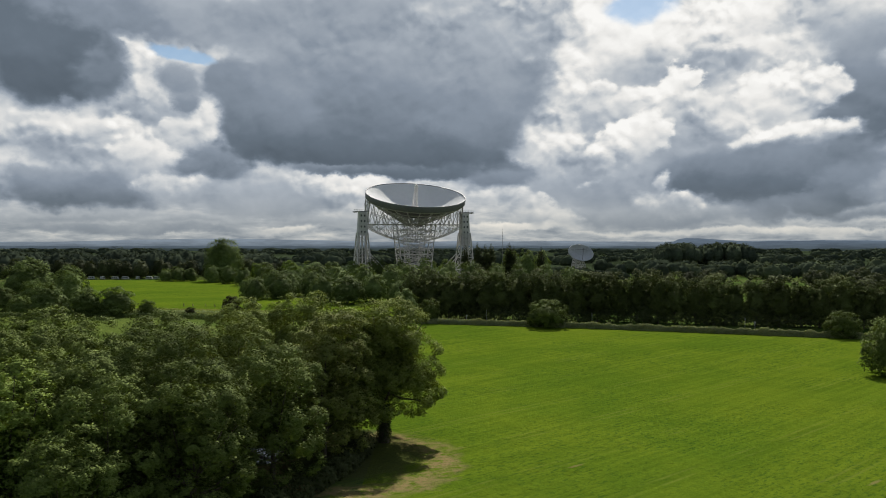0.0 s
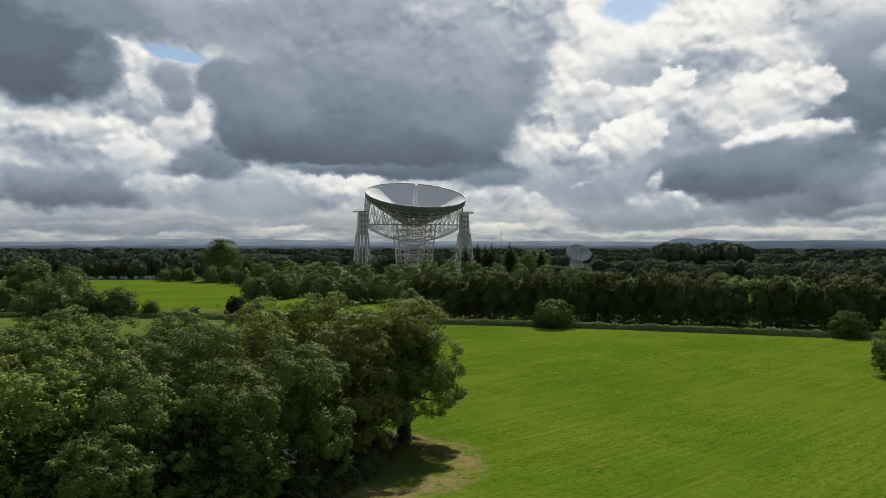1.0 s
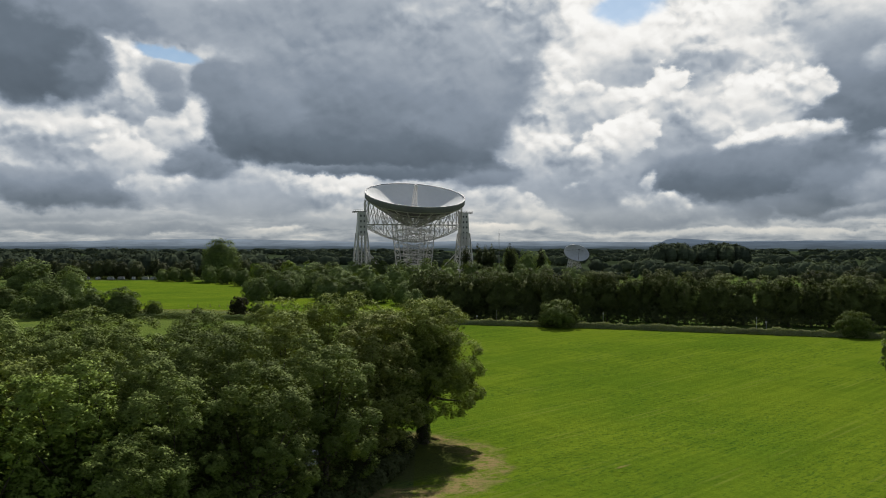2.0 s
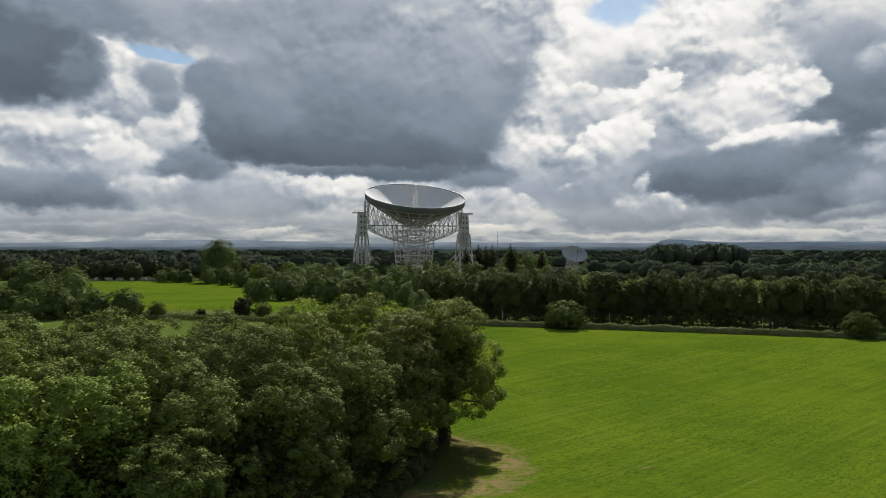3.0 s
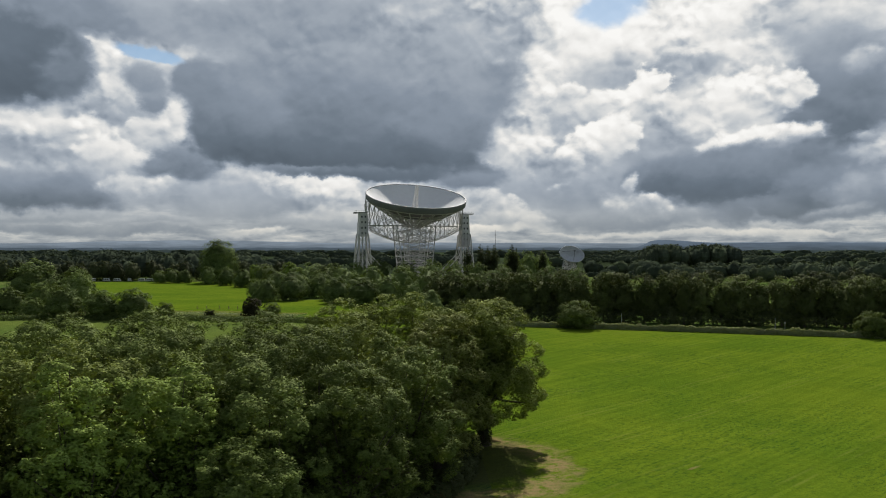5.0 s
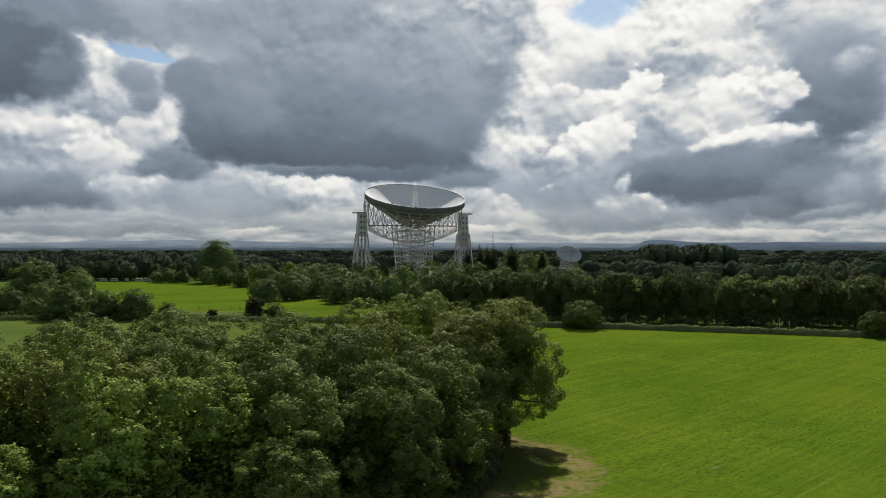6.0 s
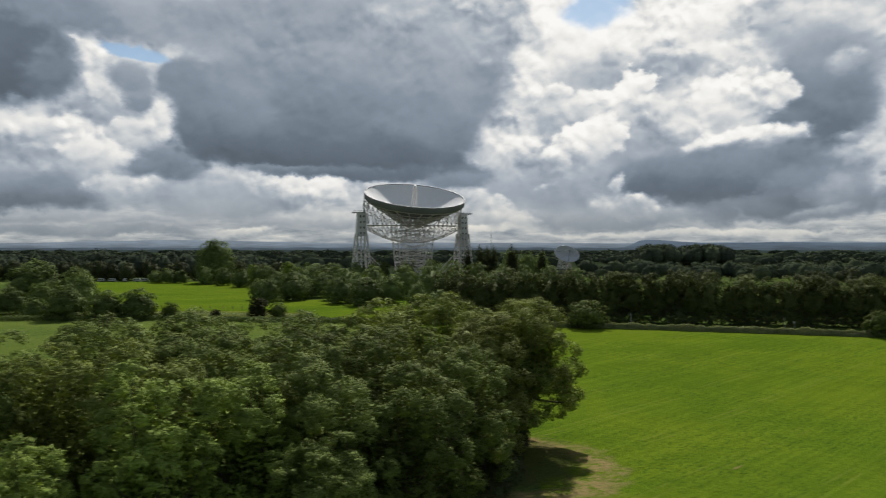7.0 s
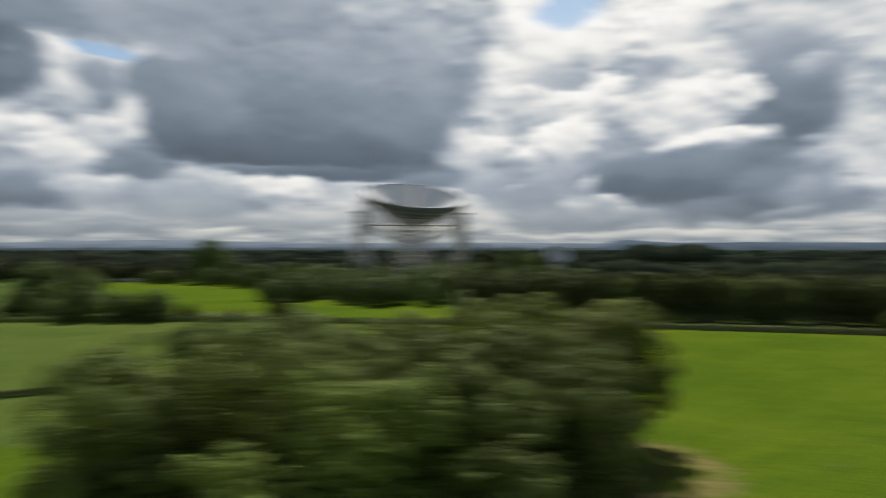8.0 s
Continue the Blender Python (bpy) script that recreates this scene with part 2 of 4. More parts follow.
    sky = n.add("ShaderNodeTexSky")
    sky.sky_type, sky.sun_disc = "NISHITA", False
    sky.sun_elevation, sky.sun_rotation = radians(SUN_EL), radians(SUN_AZ)
    blue = n.vec("MULTIPLY", sky.outputs[0], (0.062, 0.074, 0.082))
    cloud = n.mix(n.smooth(el, 0.4, 4.5, 1.0, 0.0), cloud, n.vec("MULTIPLY", cloud, (1.05, 1.0, 0.91)))
    shown = n.mix(cover, blue, cloud)
    back = n.add("ShaderNodeBackground")
    n.put(back.inputs[0], shown)
    n.put(back.inputs[1], 1.0)
    out = n.add("ShaderNodeOutputWorld")
    n.put(out.inputs[0], back.outputs[0])


CLOUD_TONES = [(0.02, (0.95, 0.94, 0.915)), (0.13, (0.815, 0.807, 0.785)), (0.25, (0.585, 0.61, 0.63)), (0.36, (0.395, 0.440, 0.495)),
               (0.50, (0.243, 0.288, 0.350)), (0.68, (0.138, 0.173, 0.215)), (0.95, (0.076, 0.098, 0.123))]
build_sky()


# ---- materials ----
def surface(name, base, rough=0.6, metal=0.0, bump=0.0, bump_scale=4.0, spread=0.25, grain=3.0, island=0.0, through_light=0.0, object_random=0.0, gloss=0.5):
    """A procedural surface: base colour varied at two scales, with fine relief; through_light lets light pass as leaves do."""
    mat = bpy.data.materials.new(name)
    mat.use_nodes = True
    n = Nodes(mat.node_tree)
    at = n.add("ShaderNodeTexCoord").outputs["Object"]
    coarse, fine = n.noise(at, grain * 0.13, 3), n.noise(at, grain, 5, 0.6)
    value = n.math("ADD", n.math("MULTIPLY", coarse, 0.55), n.math("MULTIPLY", fine, 0.45))
    gain = n.smooth(value, 0.3, 0.7, 1 - spread, 1 + spread)
    if island:
        gain = n.math("MULTIPLY", gain, n.smooth(n.add("ShaderNodeNewGeometry").outputs["Random Per Island"], 0, 1, 1 - island, 1 + island))
    if object_random:
        gain = n.math("MULTIPLY", gain, n.smooth(n.add("ShaderNodeObjectInfo").outputs["Random"], 0, 1, 1 - object_random, 1 + object_random))
    colour = n.vec("SCALE", base, scale=gain)
    shader = n.add("ShaderNodeBsdfPrincipled")
    n.put(shader.inputs["Base Color"], colour)
    n.put(shader.inputs["Roughness"], rough)
    n.put(shader.inputs["Metallic"], metal)
    if bump:
        b = n.add("ShaderNodeBump")
        n.put(b.inputs["Strength"], bump)
        n.put(b.inputs["Distance"], 0.1)
        n.put(b.inputs["Height"], n.noise(at, bump_scale, 6, 0.65))
        n.put(shader.inputs["Normal"], b.outputs[0])
    result = shader.outputs[0]
    n.put(shader.inputs["Specular IOR Level"], gloss)
    if through_light:
        glow = n.add("ShaderNodeBsdfTranslucent")
        n.put(glow.inputs[0], n.vec("MULTIPLY", colour, (1.5, 1.5, 0.6)))
        m = n.add("ShaderNodeMixShader")
        n.put(m.inputs[0], through_light)
        n.put(m.inputs[1], result)
        n.put(m.inputs[2], glow.outputs[0])
        result = m.outputs[0]
    out = n.add("ShaderNodeOutputMaterial")
    n.put(out.inputs[0], result)
    return mat


LEAF_BROWN = surface("bronze_oak_leaf", (0.172, 0.196, 0.056), 0.7, spread=0.3, grain=0.35, island=0.14, through_light=0.12, object_random=0.1, gloss=0.035)
LEAF_OAK = surface("oak_leaf", (0.124, 0.162, 0.044), 0.7, spread=0.3, grain=0.35, island=0.14, through_light=0.12, object_random=0.2, gloss=0.035)
LEAF_END = surface("field_oak_leaf", (0.172, 0.208, 0.052), 0.7, spread=0.3, grain=0.35, island=0.14, through_light=0.14, gloss=0.035)
# oak leaf brightened so that sun on the crowns is in the colour
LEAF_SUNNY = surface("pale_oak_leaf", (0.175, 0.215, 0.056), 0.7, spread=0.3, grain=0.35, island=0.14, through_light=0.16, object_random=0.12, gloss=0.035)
LEAF_ASH = surface("ash_leaf", (0.215, 0.290, 0.066), 0.7, spread=0.25, grain=0.5, island=0.14, through_light=0.14, gloss=0.035)
# dark leaf: for dark plants, and for foliage with shade put into its colour
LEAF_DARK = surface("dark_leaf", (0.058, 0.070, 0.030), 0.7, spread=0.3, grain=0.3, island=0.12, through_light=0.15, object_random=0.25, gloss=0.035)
LEAF_MID = surface("field_leaf", (0.120, 0.162, 0.050), 0.7, spread=0.3, grain=0.3, island=0.15, through_light=0.14, object_random=0.32, gloss=0.035)
LEAF_LIME = surface("lime_leaf", (0.13, 0.19, 0.030), 0.7, spread=0.3, grain=0.3, island=0.15, through_light=0.24, gloss=0.035)
LEAF_COPPER = surface("dark_red_leaf", (0.040, 0.040, 0.018), 0.7, spread=0.3, grain=0.3, island=0.15, through_light=0.15, gloss=0.035)
LEAF_ROW = surface("roadside_leaf", (0.098, 0.120, 0.040), 0.7, spread=0.3, grain=0.3, island=0.12, through_light=0.08, object_random=0.2, gloss=0.035)
LEAF_HEDGE = surface("hedge_leaf", (0.23, 0.255, 0.125), 0.7, spread=0.3, grain=0.4, island=0.22, through_light=0.25, gloss=0.035)
BARK = surface("bark", (0.075, 0.060, 0.045), 0.9, bump=0.6, bump_scale=3, grain=4)
# far-wood leaf: haze and cloud shade are put into these colours
FAR_WOOD_HAZED_DARK = surface("far_woodland_dark", (0.050, 0.064, 0.044), 0.8, gloss=0.0, spread=0.2, grain=0.05, island=0.05, through_light=0.06)
FAR_WOOD_HAZED_PALE = surface("far_woodland_pale", (0.084, 0.104, 0.060), 0.8, gloss=0.0, spread=0.2, grain=0.05, island=0.05, through_light=0.06)
FAR_WOOD_HAZED = surface("far_woodland", (0.070, 0.088, 0.056), 0.8, gloss=0.0, spread=0.2, grain=0.05, island=0.05, through_light=0.06)
PAINT_WHITE = surface("white_steel_paint", (0.46, 0.455, 0.44), 0.5, spread=0.12, grain=0.6)
PAINT_GREY = surface("grey_steel_paint", (0.20, 0.195, 0.195), 0.6, spread=0.15, grain=0.6)
CLADDING = surface("white_plate_paint", (0.56, 0.55, 0.54), 0.5, spread=0.15, grain=0.5)
# grey plating with the shade under the bowl put into its colour
PAINT_BACK = surface("dark_back_plating", (0.085, 0.085, 0.09), 0.6, spread=0.2, grain=0.5)
PAINT_RIM = surface("dark_rim_paint", (0.15, 0.155, 0.165), 0.6, spread=0.2, grain=0.5)
DISH = surface("dish_membrane", (0.64, 0.645, 0.65), 0.65, spread=0.05, grain=0.3)
WATER = surface("pond_water", (0.03, 0.04, 0.035), 0.04, bump=0.05, bump_scale=1.5, spread=0.1, grain=0.5)
DISH_GREY = surface("weathered_dish", (0.42, 0.43, 0.45), 0.6, spread=0.15, grain=0.3)
ASPHALT = surface("asphalt", (0.05, 0.05, 0.052), 0.85, bump=0.3, bump_scale=20, grain=6)
SIGN_GREY = surface("galvanised_post", (0.42, 0.43, 0.43), 0.5, metal=0.3, grain=5)
WOOD = surface("weathered_wood", (0.20, 0.16, 0.12), 0.85, bump=0.3, grain=6)
GLASS_DARK = surface("dark_window", (0.03, 0.035, 0.04), 0.15, grain=1)
VAN_WHITE = surface("white_body_paint", (0.40, 0.40, 0.40), 0.35, spread=0.06, grain=1)
WIRE = surface("black_cable_sheath", (0.025, 0.025, 0.025), 0.9, grain=3, gloss=0.0)
RUBBER = surface("tyre_rubber", (0.03, 0.03, 0.03), 0.8, grain=3)


def grass_material(name, base, dry, stripes):
    """Mown pasture: patches of lusher and drier growth, faint drill lines and a worn bare track."""
    mat = bpy.data.materials.new(name)
    mat.use_nodes = True
    n = Nodes(mat.node_tree)
    at = n.add("ShaderNodeTexCoord").outputs["Object"]
    big, mid, fine = n.noise(at, 0.018, 4, 0.55), n.noise(at, 0.16, 4, 0.6), n.noise(at, 2.2, 4, 0.7)
    turned = n.add("ShaderNodeMapping")
    n.put(turned.inputs["Vector"], at)
    turned.inputs["Rotation"].default_value = (0, 0, radians(58))
    rows = n.noise(n.vec("MULTIPLY", turned.outputs[0], (0.035, 0.8, 1)), 1.0, 5, 0.65)
    crossed = n.add("ShaderNodeMapping")
    n.put(crossed.inputs["Vector"], at)
    crossed.inputs["Rotation"].default_value = (0, 0, radians(-43))
    rows = n.math("ADD", n.math("MULTIPLY", rows, 0.28), n.math("MULTIPLY", n.noise(n.vec("MULTIPLY", crossed.outputs[0], (0.025, 0.6, 1)), 1.0, 5, 0.65), 0.72))
    tufts = n.math("MULTIPLY", n.smooth(n.noise(at, 1.1, 6, 0.74), 0.53, 0.68), n.smooth(n.noise(at, 0.07, 4, 0.6), 0.40, 0.62, 0.15, 1.0))
    amount = n.math("ADD", n.math("MULTIPLY", big, 0.55), n.math("ADD", n.math("MULTIPLY", mid, 0.2), n.math("MULTIPLY", rows, 0.25)))
    colour = n.mix(n.smooth(amount, 0.40, 0.60), base, dry)
    gain = n.math("ADD", 1.0, n.math("MULTIPLY", n.math("SUBTRACT", fine, 0.5), 0.7))
    gain = n.math("MULTIPLY", gain, n.smooth(rows, 0.38, 0.62, 1 - stripes, 1 + stripes))
    gain = n.math("MULTIPLY", gain, n.math("SUBTRACT", 1.0, n.math("MULTIPLY", tufts, 0.5)))
    colour = n.vec("SCALE", colour, scale=gain)
    # tussocks strung out along the old drill rows, in loose patches
    strung = n.noise(n.vec("MULTIPLY", crossed.outputs[0], (0.55, 1.5, 1)), 1.0, 6, 0.75)
    patch = n.smooth(n.noise(n.vec("MULTIPLY", crossed.outputs[0], (0.018, 0.035, 1)), 1.0, 4, 0.6), 0.40, 0.58, 0.18, 1.0)
    dark = n.math("MULTIPLY", n.smooth(strung, 0.50, 0.61, 0.0, 0.9), patch)
    colour = n.mix(dark, colour, n.vec("MULTIPLY", colour, (0.46, 0.62, 1.0)))
    # faint pale wheel tracks in pairs
    cross_axes = n.add("ShaderNodeSeparateXYZ")
    n.put(cross_axes.inputs[0], crossed.outputs[0])
    wander = n.math("MULTIPLY_ADD", n.noise(at, 0.03, 2), 3.0, cross_axes.outputs[1])
    lane = n.math("ABSOLUTE", n.math("SUBTRACT", n.math("PINGPONG", wander, 8.5), 1.0))
    track = n.math("MULTIPLY", n.smooth(lane, 0.45, 0.1), n.smooth(n.noise(at, 0.06, 4, 0.6), 0.42, 0.62, 0.0, 0.35))
    colour = n.mix(track, colour, (0.15, 0.17, 0.035))
    # bare track that curves round the end of the grove
    off = n.vec("SUBTRACT", at, (-14.5, 133.0, 0))
    off = n.vec("ADD", off, n.vec("SCALE", n.vec("SUBTRACT", n.noise(at, 0.22, 4, colour=True), (0.5, 0.5, 0.5)), scale=9.0))
    r = n.vec("LENGTH", n.vec("MULTIPLY", off, (1.0, 0.8, 0)))
    ring = n.math("SUBTRACT", 1.0, n.smooth(n.math("ABSOLUTE", n.math("SUBTRACT", r, 14.0)), 0.2, 5.0), clamp=True)
    bare = n.math("MULTIPLY", ring, n.smooth(n.noise(at, 0.5, 5, 0.7), 0.36, 0.60, 0.0, 0.85))
    colour = n.mix(bare, colour, (0.23, 0.165, 0.085))
    # bare leaf litter below the end of the grove, with tree shade put into its colour
    litter_shade = n.vec("LENGTH", n.vec("MULTIPLY", n.vec("SUBTRACT", at, (-15.0, 137.0, 0)), (1 / 12.5, 1 / 17.0, 0)))
    litter_shade = n.math("ADD", litter_shade, n.math("MULTIPLY", n.math("SUBTRACT", n.noise(at, 0.35, 5, 0.7), 0.5), 0.7))
    colour = n.mix(n.smooth(litter_shade, 1.05, 0.75, 0.0, 0.65), colour, (0.070, 0.068, 0.030))
    # two short bare scars in the sward
    for sx, sy in ((21.2, 130.5), (64.0, 121.0)):
        along = n.add("ShaderNodeMapping")
        n.put(along.inputs["Vector"], n.vec("SUBTRACT", at, (sx, sy, 0)))
        along.inputs["Rotation"].default_value = (0, 0, radians(-42))
        near = n.vec("LENGTH", n.vec("MULTIPLY", along.outputs[0], (0.38, 2.2, 0)))
        near = n.math("ADD", near, n.math("MULTIPLY", n.math("SUBTRACT", n.noise(at, 1.6, 4), 0.5), 1.4))
        colour = n.mix(n.smooth(near, 1.1, 0.3, 0.0, 0.6), colour, (0.20, 0.16, 0.07))
    shader = n.add("ShaderNodeBsdfPrincipled")
    n.put(shader.inputs["Base Color"], colour)
    n.put(shader.inputs["Roughness"], 0.9)
    n.put(shader.inputs["Specular IOR Level"], 0.0)
    b = n.add("ShaderNodeBump")
    n.put(b.inputs["Strength"], 1.0)
    n.put(b.inputs["Distance"], 0.3)
    n.put(b.inputs["Height"], n.math("ADD", n.noise(at, 1.1, 5, 0.7), n.math("MULTIPLY", rows, 0.6)))
    n.put(shader.inputs["Normal"], b.outputs[0])
    out = n.add("ShaderNodeOutputMaterial")
    n.put(out.inputs[0], shader.outputs[0])
    return mat


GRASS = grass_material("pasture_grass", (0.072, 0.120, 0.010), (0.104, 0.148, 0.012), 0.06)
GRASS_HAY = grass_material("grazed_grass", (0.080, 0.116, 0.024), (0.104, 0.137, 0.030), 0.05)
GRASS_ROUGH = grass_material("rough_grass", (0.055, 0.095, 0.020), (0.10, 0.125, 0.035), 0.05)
# unseen pale ground, added to bounce neutral light onto the telescope's underside
BOUNCE_GRAVEL = surface("pale_gravel", (0.30, 0.285, 0.265), 0.9, bump=0.3, spread=0.25, grain=2.0)
FARMLAND = surface("far_farmland", (0.030, 0.042, 0.022), 0.9, spread=0.5, grain=0.02, gloss=0.0)


# ---- mesh helpers ----
def mesh_from(name, verts, faces, mats, index=None, smooth=False):
    me = bpy.data.meshes.new(name)
    me.from_pydata([tuple(v) for v in verts], [], faces)
    for m in mats:
        me.materials.append(m)
    if index is not None:
        me.polygons.foreach_set("material_index", np.asarray(index, dtype=np.int32))
    if smooth:
        me.polygons.foreach_set("use_smooth", np.ones(len(me.polygons), dtype=bool))
    me.update()
    return me


def sprays_mesh(name, corners, mat, facing=None):
    """Many loose triangles at once: corners is (count, 3, 3); facing, one way each, rounds the light over whole clumps of them."""
    count = len(corners)
    me = bpy.data.meshes.new(name)
    me.vertices.add(count * 3)
    me.vertices.foreach_set("co", corners.reshape(-1).astype(np.float32))
    me.loops.add(count * 3)
    me.loops.foreach_set("vertex_index", np.arange(count * 3, dtype=np.int32))
    me.polygons.add(count)
    me.polygons.foreach_set("loop_start", np.arange(0, count * 3, 3, dtype=np.int32))
    me.materials.append(mat)
    me.update(calc_edges=True)
    if facing is not None:
        me.polygons.foreach_set("use_smooth", np.ones(count, dtype=bool))
        me.normals_split_custom_set_from_vertices(np.repeat(facing, 3, axis=0).tolist())
    return me


def part_of(name, me, parent, label="", at=None):
    ob = new(name, me)
    ob.parent = parent
    if at is not None:
        ob.matrix_basis = at
    return tagged(ob, label=label)


def group_at(name, m, label, category, group=""):
    ob = new(name)
    ob.empty_display_size = 0.5
    ob.matrix_basis = m
    return tagged(ob, label=label, category=category, group=group)


def bars(name, segments, width, mat, sides=4):
    """Straight bars of one width between pairs of points, joined into one mesh."""
    verts, faces = [], []
    for seg in segments:
        a, b = Vector(seg[0]), Vector(seg[1])
        w = seg[2] if len(seg) > 2 else width
        d = (b - a).normalized()
        u = d.orthogonal().normalized()
        v = d.cross(u)
        k = len(verts)
        for p in (a, b):
            for i in range(sides):
                ang = 2 * math.pi * (i + 0.5) / sides
                verts.append(p + (u * math.cos(ang) + v * math.sin(ang)) * w * 0.5 * (1.414 if sides == 4 else 1))
        for i in range(sides):
            j = (i + 1) % sides
            faces.append((k + i, k + j, k + sides + j, k + sides + i))
        faces.append(tuple(k + i for i in reversed(range(sides))))
        faces.append(tuple(k + sides + i for i in range(sides)))
    return mesh_from(name, verts, faces, [mat])


def boxes(name, items, mat, bevel=0.0):
    """Boxes (middle, size) joined into one mesh, edges bevelled."""
    bm = bmesh.new()
    for mid, size in items:
        m = Matrix.Translation(mid) @ Matrix.Diagonal((*size, 1))
        bmesh.ops.create_cube(bm, size=1, matrix=m)
    if bevel:
        bmesh.ops.bevel(bm, geom=bm.edges[:], offset=bevel, segments=1, affect="EDGES")
    me = bpy.data.meshes.new(name)
    bm.to_mesh(me)
    bm.free()
    me.materials.append(mat)
    return me


def tube_rings(verts, faces, points, radii, sides=7):
    k0 = None
    for i, (p, r) in enumerate(zip(points, radii)):
        d = (points[min(i + 1, len(points) - 1)] - points[max(i - 1, 0)]).normalized()
        u = d.orthogonal().normalized()
        v = d.cross(u)
        k = len(verts)
        for s in range(sides):
            a = 2 * math.pi * s / sides
            verts.append(p + (u * math.cos(a) + v * math.sin(a)) * r)
        if k0 is not None:
            for s in range(sides):
                t = (s + 1) % sides
                faces.append((k0 + s, k0 + t, k + t, k + s))
        k0 = k


# ---- the land ----
def ease(lo, hi, v):
    t = min(1.0, max(0.0, (v - lo) / (hi - lo)))
    return t * t * (3 - 2 * t)


def hedge_y(x):
    """The field's far boundary, a gently bent line."""
    if x > -9:
        return 334 - (x + 9) * 0.281
    return 334 - (x + 9) * 0.19 if x > -130 else 357 - (x + 130) * 0.02


def land(x, y):
    """Height of the ground: a shallow dip near the grove, level ground beyond."""
    z = -5.0 * (1 - ease(120, 480, y))
    near = 1 - ease(420, 900, y)
    z += near * 0.35 * math.sin(x * 0.021 + 1.0) * math.sin(y * 0.027)
    z -= 1.8 * math.exp(-((x + 31) ** 2 + (y - 141) ** 2) / 70)
    return z + 7 * ease(980, 1040, y) * (1 - ease(1080, 1400, y)) * ease(240, 300, x) * (1 - ease(400, 480, x))


def build_ground():
    xs = np.concatenate([np.linspace(-4800, -800, 11), np.linspace(-700, -320, 12), np.linspace(-300, 320, 156), np.linspace(340, 800, 16), np.linspace(900, 4800, 11)])
    ys = np.concatenate([np.linspace(-700, -40, 6), np.linspace(0, 480, 121), np.linspace(490, 1000, 52), np.linspace(1060, 1600, 10), np.linspace(1800, 4990, 12)])
    verts = [(x, y, land(x, y)) for y in ys for x in xs]
    faces, index = [], []
    w = len(xs)
    for j in range(len(ys) - 1):
        for i in range(w - 1):
            faces.append((j * w + i, j * w + i + 1, (j + 1) * w + i + 1, (j + 1) * w + i))
            x, y = (xs[i] + xs[i + 1]) / 2, (ys[j] + ys[j + 1]) / 2
            edge = hedge_y(x)
            grove = -92 < x < -10 and 74 < y < 156 and (x + 10) * -1.1 + 74 > 0 and y > 150 - (x + 92) * 0.0 - 80 and y - 84 > (x + 45) * 1.0
            pasture_back = -205 < x < -15 and edge + (32 if x < -70 else 6) < y < 470 or (y >= 470 and -330 + (700 - y) * 0.5 < x < -102 - (y - 445) * 0.2 and y < 715)
            if math.hypot(x + 22.6, y - 636) < 52:
                index.append(4)
            elif 265 < x < 370 and 955 < y < 1005:
                index.append(0)
            elif y > 900:
                index.append(2)
            elif grove:
                index.append(1)
            elif y < edge - 1 and x < -40 and y > 150:
                index.append(3)
            elif y < edge - 1:
                index.append(0)
            elif pasture_back:
                index.append(0)
            else:
                index.append(1)
    ob = new("ground", mesh_from("ground", verts, faces, [GRASS, GRASS_ROUGH, FARMLAND, GRASS_HAY, BOUNCE_GRAVEL], index, smooth=True))
    return tagged(ob, "bright green grazed pasture and rough grass reaching the horizon", "ground", kind="structure")


build_ground()


def build_hills():
    """Low blue ridges on the horizon, far behind everything else, glowing, with haze put into their colour."""
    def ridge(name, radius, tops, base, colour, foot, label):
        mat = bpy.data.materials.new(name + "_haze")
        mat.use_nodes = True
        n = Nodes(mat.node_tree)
        # no lamp: distance haze is painted as an even glow, blended by height
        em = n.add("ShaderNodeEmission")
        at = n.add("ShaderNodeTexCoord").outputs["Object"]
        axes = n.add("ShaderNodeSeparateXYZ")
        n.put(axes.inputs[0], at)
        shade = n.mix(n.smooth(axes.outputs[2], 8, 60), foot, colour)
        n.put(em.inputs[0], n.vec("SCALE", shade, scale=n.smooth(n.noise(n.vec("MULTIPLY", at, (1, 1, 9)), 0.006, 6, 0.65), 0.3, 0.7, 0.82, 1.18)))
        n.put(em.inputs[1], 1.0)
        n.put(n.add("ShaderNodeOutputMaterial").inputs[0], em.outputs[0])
        verts, faces = [], []
        steps = 220
        for i in range(steps + 1):
            az = -52 + 104 * i / steps
            a = radians(az)
            h = tops(az)
            verts += [(radius * math.sin(a), radius * math.cos(a), base), (radius * math.sin(a), radius * math.cos(a), h)]
            if i:
                k = 2 * i
                faces.append((k - 2, k, k + 1, k - 1))
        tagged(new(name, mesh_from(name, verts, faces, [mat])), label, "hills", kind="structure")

    def bump(az, mid, half, high):
        return high * math.exp(-((az - mid) / half) ** 2)

    def wob(az, f, s):
        return noise.noise(Vector((az * f, s, 0)))

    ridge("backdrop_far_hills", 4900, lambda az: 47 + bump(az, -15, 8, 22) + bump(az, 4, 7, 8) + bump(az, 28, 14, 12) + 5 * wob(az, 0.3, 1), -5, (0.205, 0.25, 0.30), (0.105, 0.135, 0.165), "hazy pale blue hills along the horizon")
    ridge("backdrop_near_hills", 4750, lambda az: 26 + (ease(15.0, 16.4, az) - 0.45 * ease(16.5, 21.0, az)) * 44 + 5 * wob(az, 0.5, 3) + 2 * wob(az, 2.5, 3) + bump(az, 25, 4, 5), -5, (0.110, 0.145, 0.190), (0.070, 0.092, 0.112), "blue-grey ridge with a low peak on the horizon")
